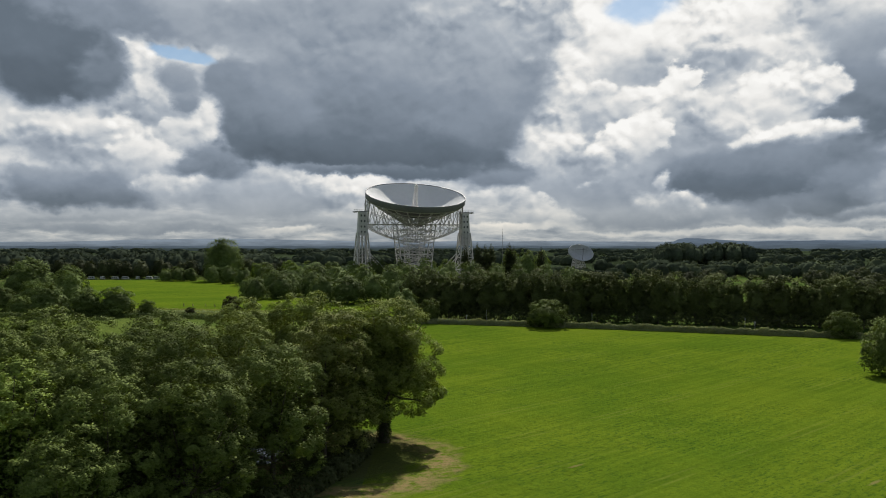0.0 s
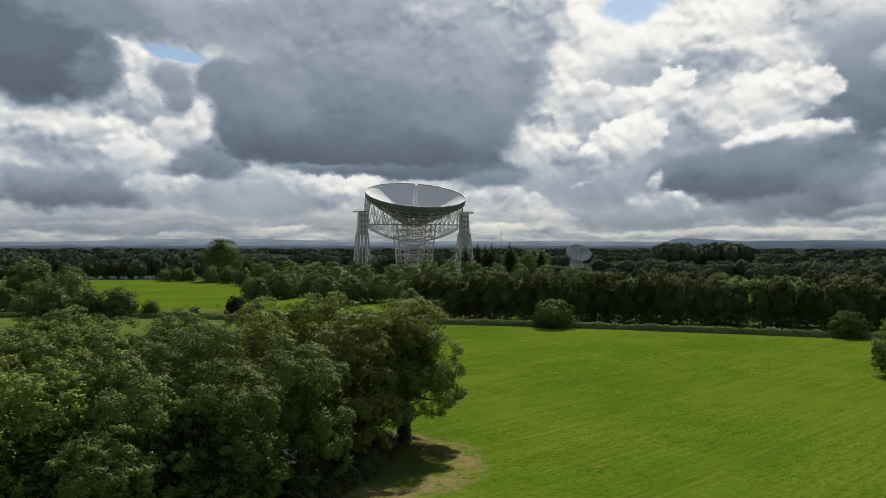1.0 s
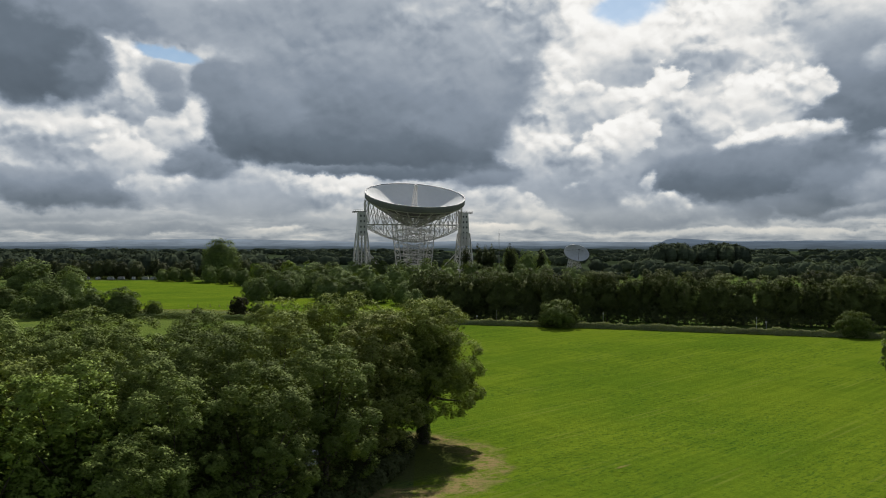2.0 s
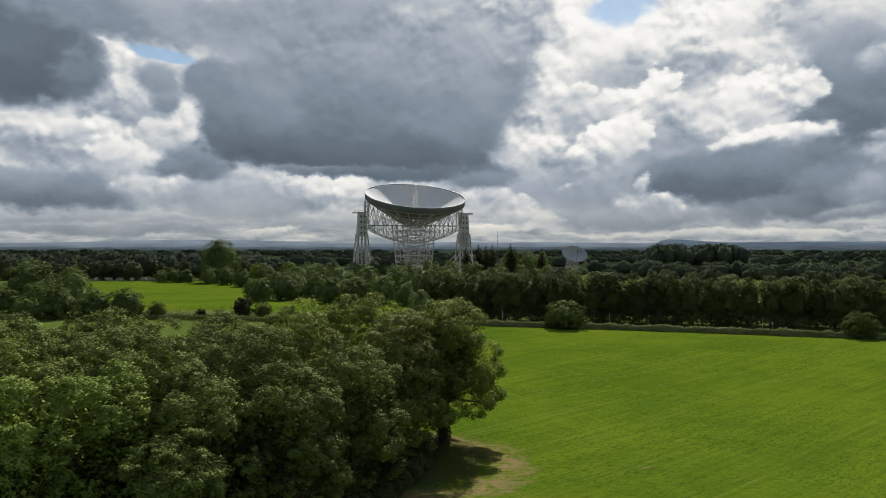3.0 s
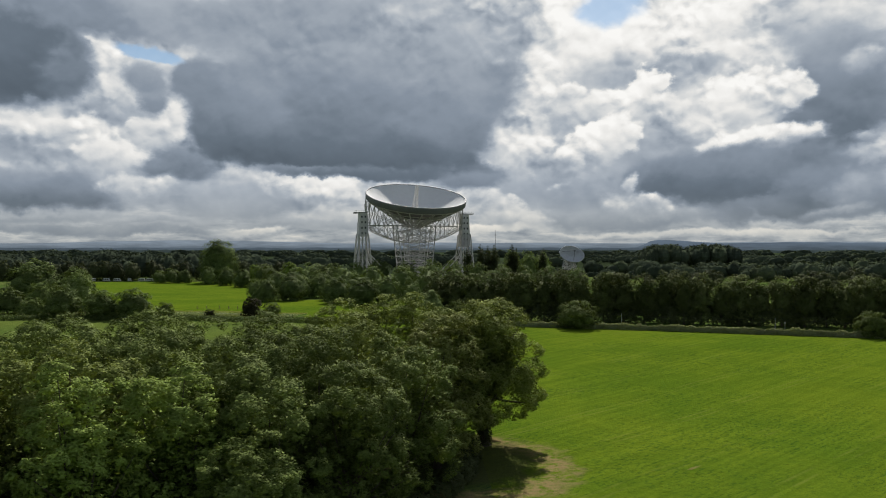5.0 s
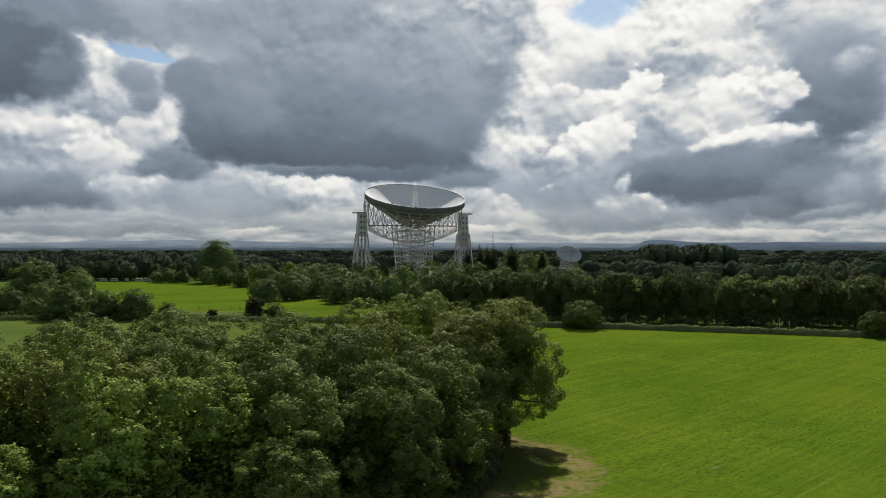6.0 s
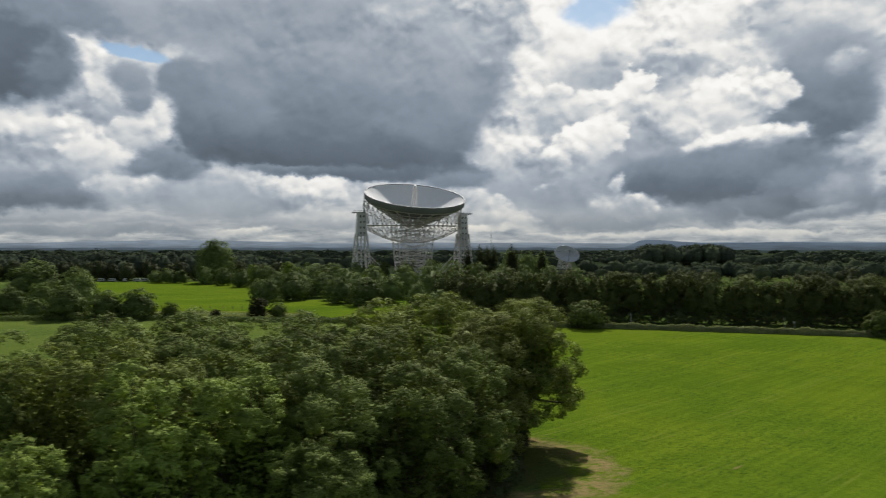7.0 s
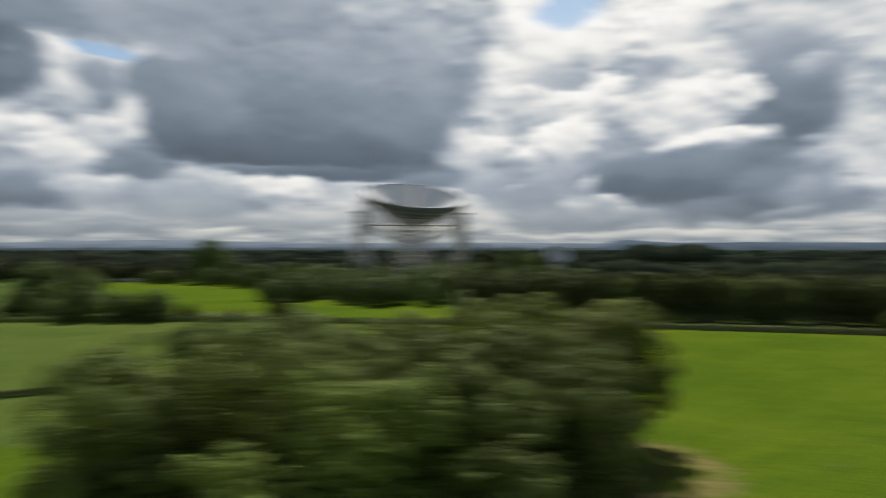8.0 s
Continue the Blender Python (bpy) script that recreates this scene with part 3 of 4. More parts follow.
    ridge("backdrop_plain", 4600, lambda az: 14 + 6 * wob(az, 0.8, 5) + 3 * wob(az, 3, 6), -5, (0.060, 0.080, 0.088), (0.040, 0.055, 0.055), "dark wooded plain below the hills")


build_hills()


# ---- trees ----
def unit(v):
    return v / np.maximum(np.linalg.norm(v, axis=1, keepdims=True), 1e-6)


def leaf_sprays(rng, pos, out, size, flat=0.9, wild=0.40, lift=0.35):
    """Pointed sprays of leaves at pos, facing mostly outwards and up."""
    n = len(pos)
    nor = unit(out * flat + np.array([0, 0, lift]) + rng.normal(0, wild, (n, 3)))
    u = unit(np.cross(nor, rng.normal(0, 1, (n, 3))))
    v = np.cross(nor, u)
    s = (size * rng.uniform(0.6, 1.35, n))[:, None]
    sag = nor * s * 0.18
    return np.stack([pos + u * s - sag, pos - u * s * 0.9 + v * s * 0.66, pos - u * s * 0.9 - v * s * 0.66], axis=1)


def crown_sprays(rng, radius, height, low, lobes, subs, leaves, size, squash=0.8, uneven=0.2, column=False, fill=0.10, boxy=2.5, skirt=None, dome=0.35):
    """A domed crown of overlapping lobes, each made of tufts, each tuft a shell of leaf sprays. Returns quads and the lobe middles."""
    mid = np.array([0, 0, low + (height - low) * 0.40])
    up, down = height - mid[2], mid[2] - low
    k = np.arange(lobes) + 0.5
    height_of = 1 - 1.82 * k / lobes
    turn_of = k * 2.39996 + rng.uniform(0, 6.28)
    flat_of = np.sqrt(1 - height_of ** 2)
    d = unit(np.stack([flat_of * np.cos(turn_of), flat_of * np.sin(turn_of), height_of], 1) + rng.normal(0, 0.13, (lobes, 3)))
    d = d[rng.permutation(lobes)]
    power = np.where(d[:, 2:] > 0, boxy, boxy if skirt is None else skirt)
    p = d / (np.abs(d) ** power).sum(axis=1, keepdims=True) ** (1 / power)
    half = np.stack([np.full(lobes, radius), np.full(lobes, radius), np.where(d[:, 2] > 0, up, down)], 1)
    far_off = min(1.0, max(dome, (size - 0.19) / 0.2))
    lobe_r = radius * rng.uniform(0.20, 0.34, lobes) * (1 + 0.3 * far_off)
    reach = 0.76 - 0.08 * far_off + rng.normal(0, uneven * 0.4, (lobes, 1))
    c = mid + p * half * np.clip(reach, 0.5, 0.88)
    if column:
        along = rng.permutation(np.linspace(-0.95 * down, 0.98 * up, lobes))
        taper = np.where(along > 0, (1 - np.clip(along / up, 0, 1) ** 2) ** 0.75, 1 - 0.35 * np.clip(-along / down, 0, 1) ** 2)
        c = mid + np.stack([np.cos(turn_of) * radius * 0.5 * taper, np.sin(turn_of) * radius * 0.5 * taper, along], 1)
        lobe_r = radius * rng.uniform(0.34, 0.5, lobes) * np.clip(taper, 0.12, 1)
    which = rng.integers(0, lobes, lobes * subs)
    e = unit(rng.normal(0, 0.75, (len(which), 3)) + d[which] * 0.9 + np.array([0, 0, 0.15]))
    t = c[which] + e * lobe_r[which][:, None] * np.array([1, 1, squash]) * rng.uniform(0.72, 1.04, (len(which), 1))
    tuft_r = lobe_r[which] * rng.uniform(0.16, 0.42 - 0.06 * far_off, len(which))
    pick = rng.choice(len(t), leaves, p=tuft_r ** 2 / (tuft_r ** 2).sum())
    f = unit(rng.normal(0, 1, (leaves, 3)) + e[pick] * 0.5)
    pos = t[pick] + f * tuft_r[pick][:, None] * np.array([0.8, 0.8, 2.2] if column else [1.12, 1.12, 0.70]) * (rng.uniform(0.2, 1.1, (leaves, 1)) ** 0.5)
    inside = rng.random(leaves) < fill
    deep = unit(rng.normal(0, 1, (leaves, 3))) * rng.uniform(0.2, 0.7, (leaves, 1)) * np.array([radius, radius, (height - low) / 2]) + np.array([0, 0, (height + low) / 2])
    pos = np.where(inside[:, None], deep, pos)
    # settle the outline to the wanted height and spread
    pos[:, 2] = low + (pos[:, 2] - low) * (height - low) / (np.percentile(pos[:, 2], 99.8) - low)
    pos[:, :2] *= radius / np.percentile(np.linalg.norm(pos[:, :2], axis=1), 97.5)
    pos[:, 2] = np.maximum(pos[:, 2], low * 0.6 + 0.25 + rng.uniform(0, 0.5, leaves))
    # the farther the tree is seen from, the more its sprays follow the round of the crown
    round_out = unit((pos - mid) / np.array([radius, radius, up]))
    follow = min(1.0, max(0.0, (size - 0.19) / 0.2))
    out = (f * 0.55 + e[pick] * 0.6) * (1 - 0.75 * follow) + round_out * follow
    leaf = leaf_sprays(rng, pos, out, np.where(inside, size * 1.7, size), 0.6 + 0.25 * follow, 0.36 - 0.2 * follow, 0.85 - 0.4 * follow)
    facing = unit(f * (0.75 - 0.35 * follow) + e[pick] * 0.45 + round_out * (0.15 + 0.6 * follow) + np.array([0, 0, 0.25]) + rng.normal(0, 0.22 - 0.12 * follow, (leaves, 3)))
    if follow > 0.02:
        # a leaf-coloured shell added inside the crown to keep the daylight out
        rows, cols = 5, 9
        lat = np.linspace(-0.9, 1.35, rows + 1)
        lon = np.linspace(0, 2 * math.pi, cols + 1)
        la, lo = np.meshgrid(lat, lon, indexing="ij")
        wob = 0.54 + 0.19 * follow + (0.11 if size > 0.6 else 0.0) + rng.normal(0, 0.05, la.shape)
        wob[:, -1] = wob[:, 0]
        narrow = 0.62 if column else 1.0
        way = np.stack([np.cos(la) * np.cos(lo) * radius * narrow, np.cos(la) * np.sin(lo) * radius * narrow, np.sin(la) * np.where(la > 0, up, down)], -1)
        grid = way * wob[..., None] + mid
        a, b, c2, d2 = (g.reshape(-1, 3) for g in (grid[:-1, :-1], grid[:-1, 1:], grid[1:, 1:], grid[1:, :-1]))
        core = np.concatenate([np.stack([a, b, c2], 1), np.stack([a, c2, d2], 1)])
        leaf = np.concatenate([leaf, core])
        facing = np.concatenate([facing, unit(core.mean(axis=1) - mid)])
    return leaf, facing, c


def tree(name, label, category, group, mat, seed, radius, height, low, lobes, subs, leaves, size, trunk_r, squash=0.7, column=False, uneven=0.2, fill=0.12, boxy=3.0, skirt=None, dome=0.35):
    """One tree at the origin: tapered trunk with limbs, and a crown of leaf sprays."""
    rng = np.random.default_rng(seed)
    ob = group_at(name, Matrix.Identity(4), label, category, group)
    sprays, facing, c = crown_sprays(rng, radius, height, low, lobes, subs, leaves, size, squash, uneven, column, fill, boxy, skirt, dome)
    verts, faces = [], []
    fork = low + (height - low) * 0.35
    lean = rng.normal(0, 0.25, (6, 2))
    pts = [Vector((lean[i][0] * i / 5, lean[i][1] * i / 5, -0.6 + (fork + 0.6) * i / 5)) for i in range(6)]
    tube_rings(verts, faces, pts, [trunk_r * (1.5 if i == 0 else 1.1 - 0.11 * i) for i in range(6)], 8)
    for k in range(min(len(c), 14)):
        end = Vector(c[k])
        start = pts[3 + k % 3]
        bend = start.lerp(end, 0.5) + Vector((0, 0, -0.06 * (end - start).length))
        tube_rings(verts, faces, [start, bend, end], [trunk_r * 0.42, trunk_r * 0.26, trunk_r * 0.08], 5)
    part_of("trunk", mesh_from("trunk", verts, faces, [BARK], smooth=True), ob)
    part_of("crown", sprays_mesh("crown", sprays, mat, facing), ob)
    return ob


def stand(template, used, x, y, turn, s=1.0, sz=None, sink=0.0):
    """Place a tree: the template itself the first time, copies after that."""
    m = pose(x, y, land(x, y) - sink, 0, 0, turn) @ Matrix.Diagonal((s, s, s if sz is None else sz, 1))
    if template.name in used:
        m2 = m.copy()
        ob = copy_thing(template, Matrix.Identity(4))
        ob.matrix_basis = m2
        return ob
    used.add(template.name)
    template.matrix_basis = m
    return template


used = set()

# The grove of oaks beside the field, with a few ashes in its front.
GROVE = "trees of the grove"
oaks = [
    tree("oak_tree", "old broad oak with dense dark green foliage in the grove", "tree", GROVE, LEAF_OAK, 11, 9.4, 26.4, 1.5, 54, 20, 42000, 0.175, 0.62, uneven=0.13),
    tree("oak_tree", "old oak with layered dull green foliage in the grove", "tree", GROVE, LEAF_OAK, 12, 9.0, 26.4, 1.0, 50, 20, 42000, 0.175, 0.58, squash=0.65, uneven=0.18),
    tree("oak_tree", "leafy oak with foliage down to the undergrowth in the grove", "tree", GROVE, LEAF_OAK, 13, 8.8, 26.2, 0.4, 58, 20, 42000, 0.175, 0.55, uneven=0.13),
    tree("ash_tree", "tall ash with bright fresh green foliage in the grove", "tree", GROVE, LEAF_ASH, 14, 6.2, 21.0, 0.8, 60, 16, 36000, 0.15, 0.4, squash=0.9, uneven=0.3),
]
sunny_oak = tree("oak_tree", "oak in the grove, yellow-green crown colour brightened for sunlight", "tree", GROVE, LEAF_SUNNY, 17, 9.0, 26.2, 1.0, 54, 20, 42000, 0.175, 0.58, squash=0.7)
bronze_oak = tree("oak_tree", "oak with bronze-tinged summer foliage in the grove", "tree", GROVE, LEAF_BROWN, 16, 8.8, 25.6, 1.0, 56, 20, 42000, 0.175, 0.58, squash=0.7)
end_oak = tree("oak_tree", "spreading oak with an ivy-clad trunk at the field edge", "tree", GROVE, LEAF_END, 21, 10.8, 25.6, 3.8, 78, 20, 84000, 0.165, 0.85, squash=0.62, uneven=0.22, fill=0.28, boxy=2.7, skirt=6.0, dome=0.0)
ivy_rng = np.random.default_rng(77)
ivy_a, ivy_z = ivy_rng.uniform(0, 2 * math.pi, 2600), ivy_rng.uniform(0.1, 11, 2600)
ivy_out = np.stack([np.cos(ivy_a), np.sin(ivy_a), np.zeros(2600)], 1)
ivy_at = ivy_out * (1.15 - 0.05 * ivy_z + ivy_rng.uniform(-0.1, 0.35, 2600))[:, None] + np.array([0, 0, 1]) * ivy_z[:, None]
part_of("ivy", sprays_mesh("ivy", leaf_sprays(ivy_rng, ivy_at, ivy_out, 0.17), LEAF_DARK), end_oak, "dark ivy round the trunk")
stand(end_oak, used, -10.8, 146.5, 40)
stand(bronze_oak, used, -19.5, 132, 80, 0.98, 0.95)
grove_rng = random.Random(5)
for k, x, y, s in [
    (4, -22, 151, 1.0), (4, -37, 147, 0.98), (4, -30, 154, 0.97), (2, -49, 141, 0.95), (0, -64, 133, 0.94), (1, -77, 128, 0.95),
    (4, -33, 128, 0.93), (2, -45, 123, 0.94), (1, -57, 113, 0.93), (0, -71, 113, 0.97), (2, -84, 108, 0.93), (1, -66, 123, 0.90),
    (4, -17.5, 141, 0.86), (2, -56, 126, 0.92), (2, -24, 115, 0.88), (0, -36, 109, 0.92), (1, -46, 103, 0.90),
    (1, -30.5, 99, 0.80), (2, -39, 95, 0.80), (3, -49.5, 92, 1.10), (4, -61.5, 97, 0.96), (3, -57, 86, 1.12), (4, -72, 96, 0.94),
    (3, -66, 78, 0.86), (2, -40, 85, 0.62), (1, -80, 90, 0.9),
]:
    stand((oaks + [sunny_oak])[k], used, x, y, grove_rng.uniform(0, 360), s * grove_rng.uniform(0.97, 1.03), s * grove_rng.uniform(0.97, 1.03))

# The dark row along the lane behind the hedge.
ROW = "roadside row of trees"
row_trees = [tree("roadside_tree", "tall dense dark green tree in a row along the lane", "tree", ROW, LEAF_ROW, 30 + i, 6.6, 20.3, 0.4, 54, 26, 13500, 0.25, 0.4, squash=0.9, fill=0.30) for i in range(3)]
row_rng = random.Random(8)
for depth in range(2):
    for i in range(30 if depth == 0 else 9):
        x = -13 + i * (7.7 if depth == 0 else 24) + depth * 5 + row_rng.uniform(-1, 1)
        y = hedge_y(max(x, -9)) + 22.5 + 0.06 * (x + 12) + depth * 12 + row_rng.uniform(-1.5, 1.5)
        stand(row_trees[row_rng.randrange(3)], used, x, y, row_rng.uniform(0, 360), row_rng.uniform(0.92, 1.08), row_rng.uniform(0.93, 1.03) * (1.06 if x < 100 else 1.0))

# Trees and shrubs of the hedgerows and the parkland.
mids = [tree("field_tree", "rounded broadleaf tree with mid green foliage", "tree", "parkland trees", LEAF_MID, 50 + i, 7.8, 17.0, 0.0, 40, 26, 5600, 0.36, 0.4, squash=0.9, fill=0.2, boxy=2.2, uneven=0.12, skirt=6.0) for i in range(4)]
hedge_trees = [tree("hedgerow_tree", "rounded bushy tree with grey-green foliage in the field boundary", "tree", "hedgerow trees", LEAF_MID, 55 + i, 7.8, 17.0, 0.0, 44, 28, 10500, 0.28, 0.4, squash=0.9, fill=0.2, boxy=2.2, uneven=0.12, skirt=6.0) for i in range(3)]
lime_tree = tree("lime_tree", "rounded lime tree with yellow-green foliage", "tree", "parkland trees", LEAF_LIME, 60, 8.0, 18.0, 0.2, 46, 24, 5600, 0.40, 0.4, fill=0.15)
copper = tree("shrub", "dark red-leaved rounded shrub in the hedgerow", "shrub", "hedgerow shrubs", LEAF_COPPER, 61, 4.5, 9.0, 0.2, 44, 24, 6500, 0.25, 0.25, fill=0.15)
shrubs = [tree("shrub", "dense rounded green shrub standing in the hedgerow", "shrub", "hedgerow shrubs", LEAF_OAK, 70 + i, 7.6, 11.0, 0.1, 64, 22, 13000, 0.25, 0.3, fill=0.15, uneven=0.45) for i in range(2)]
poplar = tree("poplar_tree", "tall narrow dark Lombardy poplar", "tree", "poplars by the telescope", LEAF_DARK, 80, 4.1, 31.5, 0.8, 150, 14, 10500, 0.27, 0.35, column=True)

stand(shrubs[0], used, 40.5, 319.5, 20, 1.05, 1.0)
stand(shrubs[1], used, 143.5, 294, 70, 0.86, 0.86)
stand(shrubs[0], used, 118.5, 214, 130, 1.15, 1.42)
stand(shrubs[1], used, 128.0, 222, 10, 1.1, 1.3)
stand(shrubs[0], used, -5.5, 336, 200, 0.62, 0.9)
stand(mids[0], used, -16.0, 345, 0, 0.8, 0.8)
for k, x, y, s, sz in [
    # along the field boundary
    (0, -145, 362, 1.02, 0.78), (1, -158.5, 362, 1.0, 0.73), (2, -176, 362, 1.0, 0.88), (1, -184, 400, 1.0, 1.08), (0, -220, 432, 1.6, 1.42), (2, -210, 385, 0.9, 0.75), (1, -192, 370, 0.6, 0.52),
    (2, -202, 440, 1.2, 1.15), (0, -226, 374, 0.8, 0.7), (1, -262, 440, 1.5, 1.3), (2, -244, 400, 1.3, 1.1), (0, -206, 410, 0.8, 0.8),
]:
    stand(hedge_trees[k % 3], used, x, y, (x * 37 + y * 11) % 360, s * 1.24, sz * 1.1, 1.6 * sz)
for k, x, y, s, sz in [
    # right of the back pasture, up to the telescope
    (2, -104, 452, 0.92, 0.76), (0, -92, 462, 1.10, 0.81), (1, -79, 490, 1.22, 0.92), (3, -97, 500, 1.16, 0.92), (2, -50, 425, 1.28, 0.86), (0, -64, 440, 1.10, 0.81), (1, -38, 440, 1.10, 0.86),
    (3, -117, 560, 1.22, 0.92), (0, -100, 545, 1.22, 0.97), (2, -84, 540, 1.34, 1.08), (1, -66, 520, 1.22, 0.97), (3, -48, 500, 1.22, 1.10), (0, -30, 480, 1.22, 1.12), (1, -16, 450, 1.22, 1.14),
    (2, -134, 610, 1.22, 1.03), (3, -96, 600, 1.34, 1.08), (0, -80, 590, 1.22, 1.08), (1, -62, 575, 1.22, 1.13), (2, -46, 560, 1.34, 1.26), (3, -28, 552, 1.22, 1.24), (0, -12, 545, 1.22, 1.26), (1, 4, 540, 1.10, 1.22),
    (2, 18, 535, 1.10, 1.18), (3, 34, 530, 1.00, 1.10), (0, 50, 540, 1.00, 1.05), (1, 66, 545, 1.00, 1.00), (2, 84, 540, 1.00, 0.95), (3, 0, 470, 1.00, 1.05), (0, 20, 460, 1.00, 1.00),
    (2, 52, 625, 1.10, 1.65), (3, 64, 622, 1.10, 1.60), (0, 76, 628, 1.10, 1.55), 
    (0, -214, 690, 0.9, 0.65), (1, -224, 688, 0.95, 0.72), (3, -235, 690, 0.9, 0.62), (1, -187, 660, 1.0, 0.85), (3, -168, 640, 1.0, 0.85), (0, -150, 612, 1.0, 0.8),
    (1, -112, 470, 0.9, 0.7), (2, -88, 478, 0.9, 0.8), (3, -70, 462, 0.9, 0.7), (0, -56, 468, 1.0, 0.9), (1, -110, 520, 1.0, 0.85), (2, -126, 585, 1.0, 0.9), (3, -24, 424, 0.8, 0.75),
]:
    stand(mids[k], used, x, y, (x * 37 + y * 11) % 360, s, sz * 1.1, 1.6 * sz)
for x, y, s, sz in [(-113.5, 610, 1.1, 1.05), (-145, 640, 0.9, 0.9)]:
    stand(lime_tree, used, x, y, x % 90, s, sz)
stand(copper, used, -94, 362, 0, 1.05, 1.0)
stand(copper, used, -112, 361, 90, 0.55, 0.45)
stand(shrubs[1], used, -131.5, 362, 40, 0.56, 0.66)
stand(shrubs[0], used, -86, 366, 10, 0.55, 0.6)
for i, (x, y, s) in enumerate([(16, 588, 0.95), (25, 588, 1.0), (30.5, 590, 0.96), (34.5, 586, 0.98), (47.5, 590, 1.0), (50.5, 592, 0.92), (72, 600, 0.9)]):
    stand(poplar, used, x, y, i * 51, 1.0, s)

# field trees again, with cloud shadow put into a darker leaf colour
cloud_dimmed = [tree("field_tree", "broadleaf tree with leaf colour darkened for cloud shade", "tree", "parkland trees", LEAF_DARK, 65 + i, 7.8, 16.0, 0.0, 40, 26, 3200, 0.45, 0.4, squash=0.9, fill=0.2, boxy=2.2, uneven=0.12, skirt=6.0) for i in range(2)]
right_rng = random.Random(31)
for i in range(58):
    x, y = right_rng.uniform(60, 470), right_rng.uniform(420, 680)
    if x / y > 0.66:
        continue
    s = right_rng.uniform(0.5, 0.95)
    stand(cloud_dimmed[right_rng.randrange(2)], used, x, y, right_rng.uniform(0, 360), s, s * right_rng.uniform(0.75, 1.0))

# Big tree and the dark wood behind the back pasture.
big = tree("field_tree", "very large rounded tree standing above the wood", "tree", "parkland trees", LEAF_MID, 90, 16.5, 36.0, 0.5, 100, 24, 20000, 0.52, 0.8, fill=0.15, boxy=2.2, uneven=0.12)
stand(big, used, -186, 690, 0)
wood_rng = random.Random(12)
for i in range(26):
    x = -420 + i * 11.5 + wood_rng.uniform(-3, 3)
    y = 735 + wood_rng.uniform(-8, 8) + max(0, x + 200) * -0.9
    stand(cloud_dimmed[wood_rng.randrange(2)], used, x, y, wood_rng.uniform(0, 360), wood_rng.uniform(0.9, 1.15), wood_rng.uniform(0.9, 1.2))


def far_wood(name, label, seed, count, place, size, leaves, mixture=(0.45, 0.35, 0.2), boxy=2.5):
    """A far wood: many crowns of coarse leaf clumps of three tones in one mesh."""
    rng = np.random.default_rng(seed)
    sprays, facing, tones = [], [], []
    for i in range(count):
        x, y, r, h = place(rng, i)
        q, way, _ = crown_sprays(rng, r, h, 0.1, 26, 18, leaves, size, 0.9, fill=0.15, boxy=boxy)
        sprays.append(q + np.array([x, y, land(x, y)]))
        facing.append(way)
        tones.append(np.full(len(q), rng.choice(3, p=mixture), dtype=np.int32))
    me = sprays_mesh(name, np.concatenate(sprays), FAR_WOOD_HAZED, np.concatenate(facing))
    me.materials.append(FAR_WOOD_HAZED_DARK)
    me.materials.append(FAR_WOOD_HAZED_PALE)
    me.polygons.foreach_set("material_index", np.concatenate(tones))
    return tagged(new(name, me), label, "wood", kind="stuff")


def belt(x0, x1, y0, y1, r, h):
    def place(rng, i):
        k = rng.uniform(0.55, 1.35)
        x, y = rng.uniform(x0, x1), rng.uniform(y0, y1)
        clearing = 0.45 if 80 < x < 175 and 640 < y < 960 else 1.0
        return x, y, r * k, h * (0.35 + 0.65 * k) * rng.uniform(0.85, 1.1) * clearing
    return place


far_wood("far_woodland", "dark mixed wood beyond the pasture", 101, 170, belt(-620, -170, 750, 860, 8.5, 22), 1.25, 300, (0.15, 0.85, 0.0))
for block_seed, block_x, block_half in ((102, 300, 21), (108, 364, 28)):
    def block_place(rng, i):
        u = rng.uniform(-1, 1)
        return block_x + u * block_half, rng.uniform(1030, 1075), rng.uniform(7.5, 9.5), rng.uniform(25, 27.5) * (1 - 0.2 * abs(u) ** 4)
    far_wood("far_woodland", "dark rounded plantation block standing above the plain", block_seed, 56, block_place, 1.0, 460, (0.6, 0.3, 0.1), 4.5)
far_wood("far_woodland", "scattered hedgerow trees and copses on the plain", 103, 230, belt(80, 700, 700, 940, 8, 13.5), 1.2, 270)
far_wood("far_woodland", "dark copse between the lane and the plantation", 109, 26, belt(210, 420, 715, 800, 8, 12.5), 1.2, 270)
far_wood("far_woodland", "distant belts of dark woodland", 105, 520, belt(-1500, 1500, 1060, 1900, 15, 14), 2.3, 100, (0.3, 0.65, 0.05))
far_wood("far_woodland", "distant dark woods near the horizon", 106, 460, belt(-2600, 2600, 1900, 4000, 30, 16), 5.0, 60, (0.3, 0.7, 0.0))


def hedge(name, label, path, high, wide, mat, seed, per_metre, size):
    """A hedge as a strip of leaf sprays round twiggy stems along a path."""
    rng = np.random.default_rng(seed)
    pos, out = [], []
    for (xa, ya), (xb, yb) in zip(path[:-1], path[1:]):
        length = math.hypot(xb - xa, yb - ya)
        n = int(length * per_metre)
        t = rng.uniform(0, 1, n)
        x, y = xa + (xb - xa) * t, ya + (yb - ya) * t
        ang = rng.uniform(-0.2, math.pi + 0.2, n)
        bulge = np.array([0.85 + 0.3 * noise.noise(Vector((a * 0.35, b * 0.35, seed))) + 0.2 * noise.noise(Vector((a * 1.3, b * 1.3, seed))) for a, b in zip(x, y)])
        r = rng.uniform(0.75, 1.05, n) * bulge
        nx, ny = -(yb - ya) / length, (xb - xa) / length
        side, up = np.cos(ang) * wide / 2 * r, np.abs(np.sin(ang)) ** 0.6 * high * r
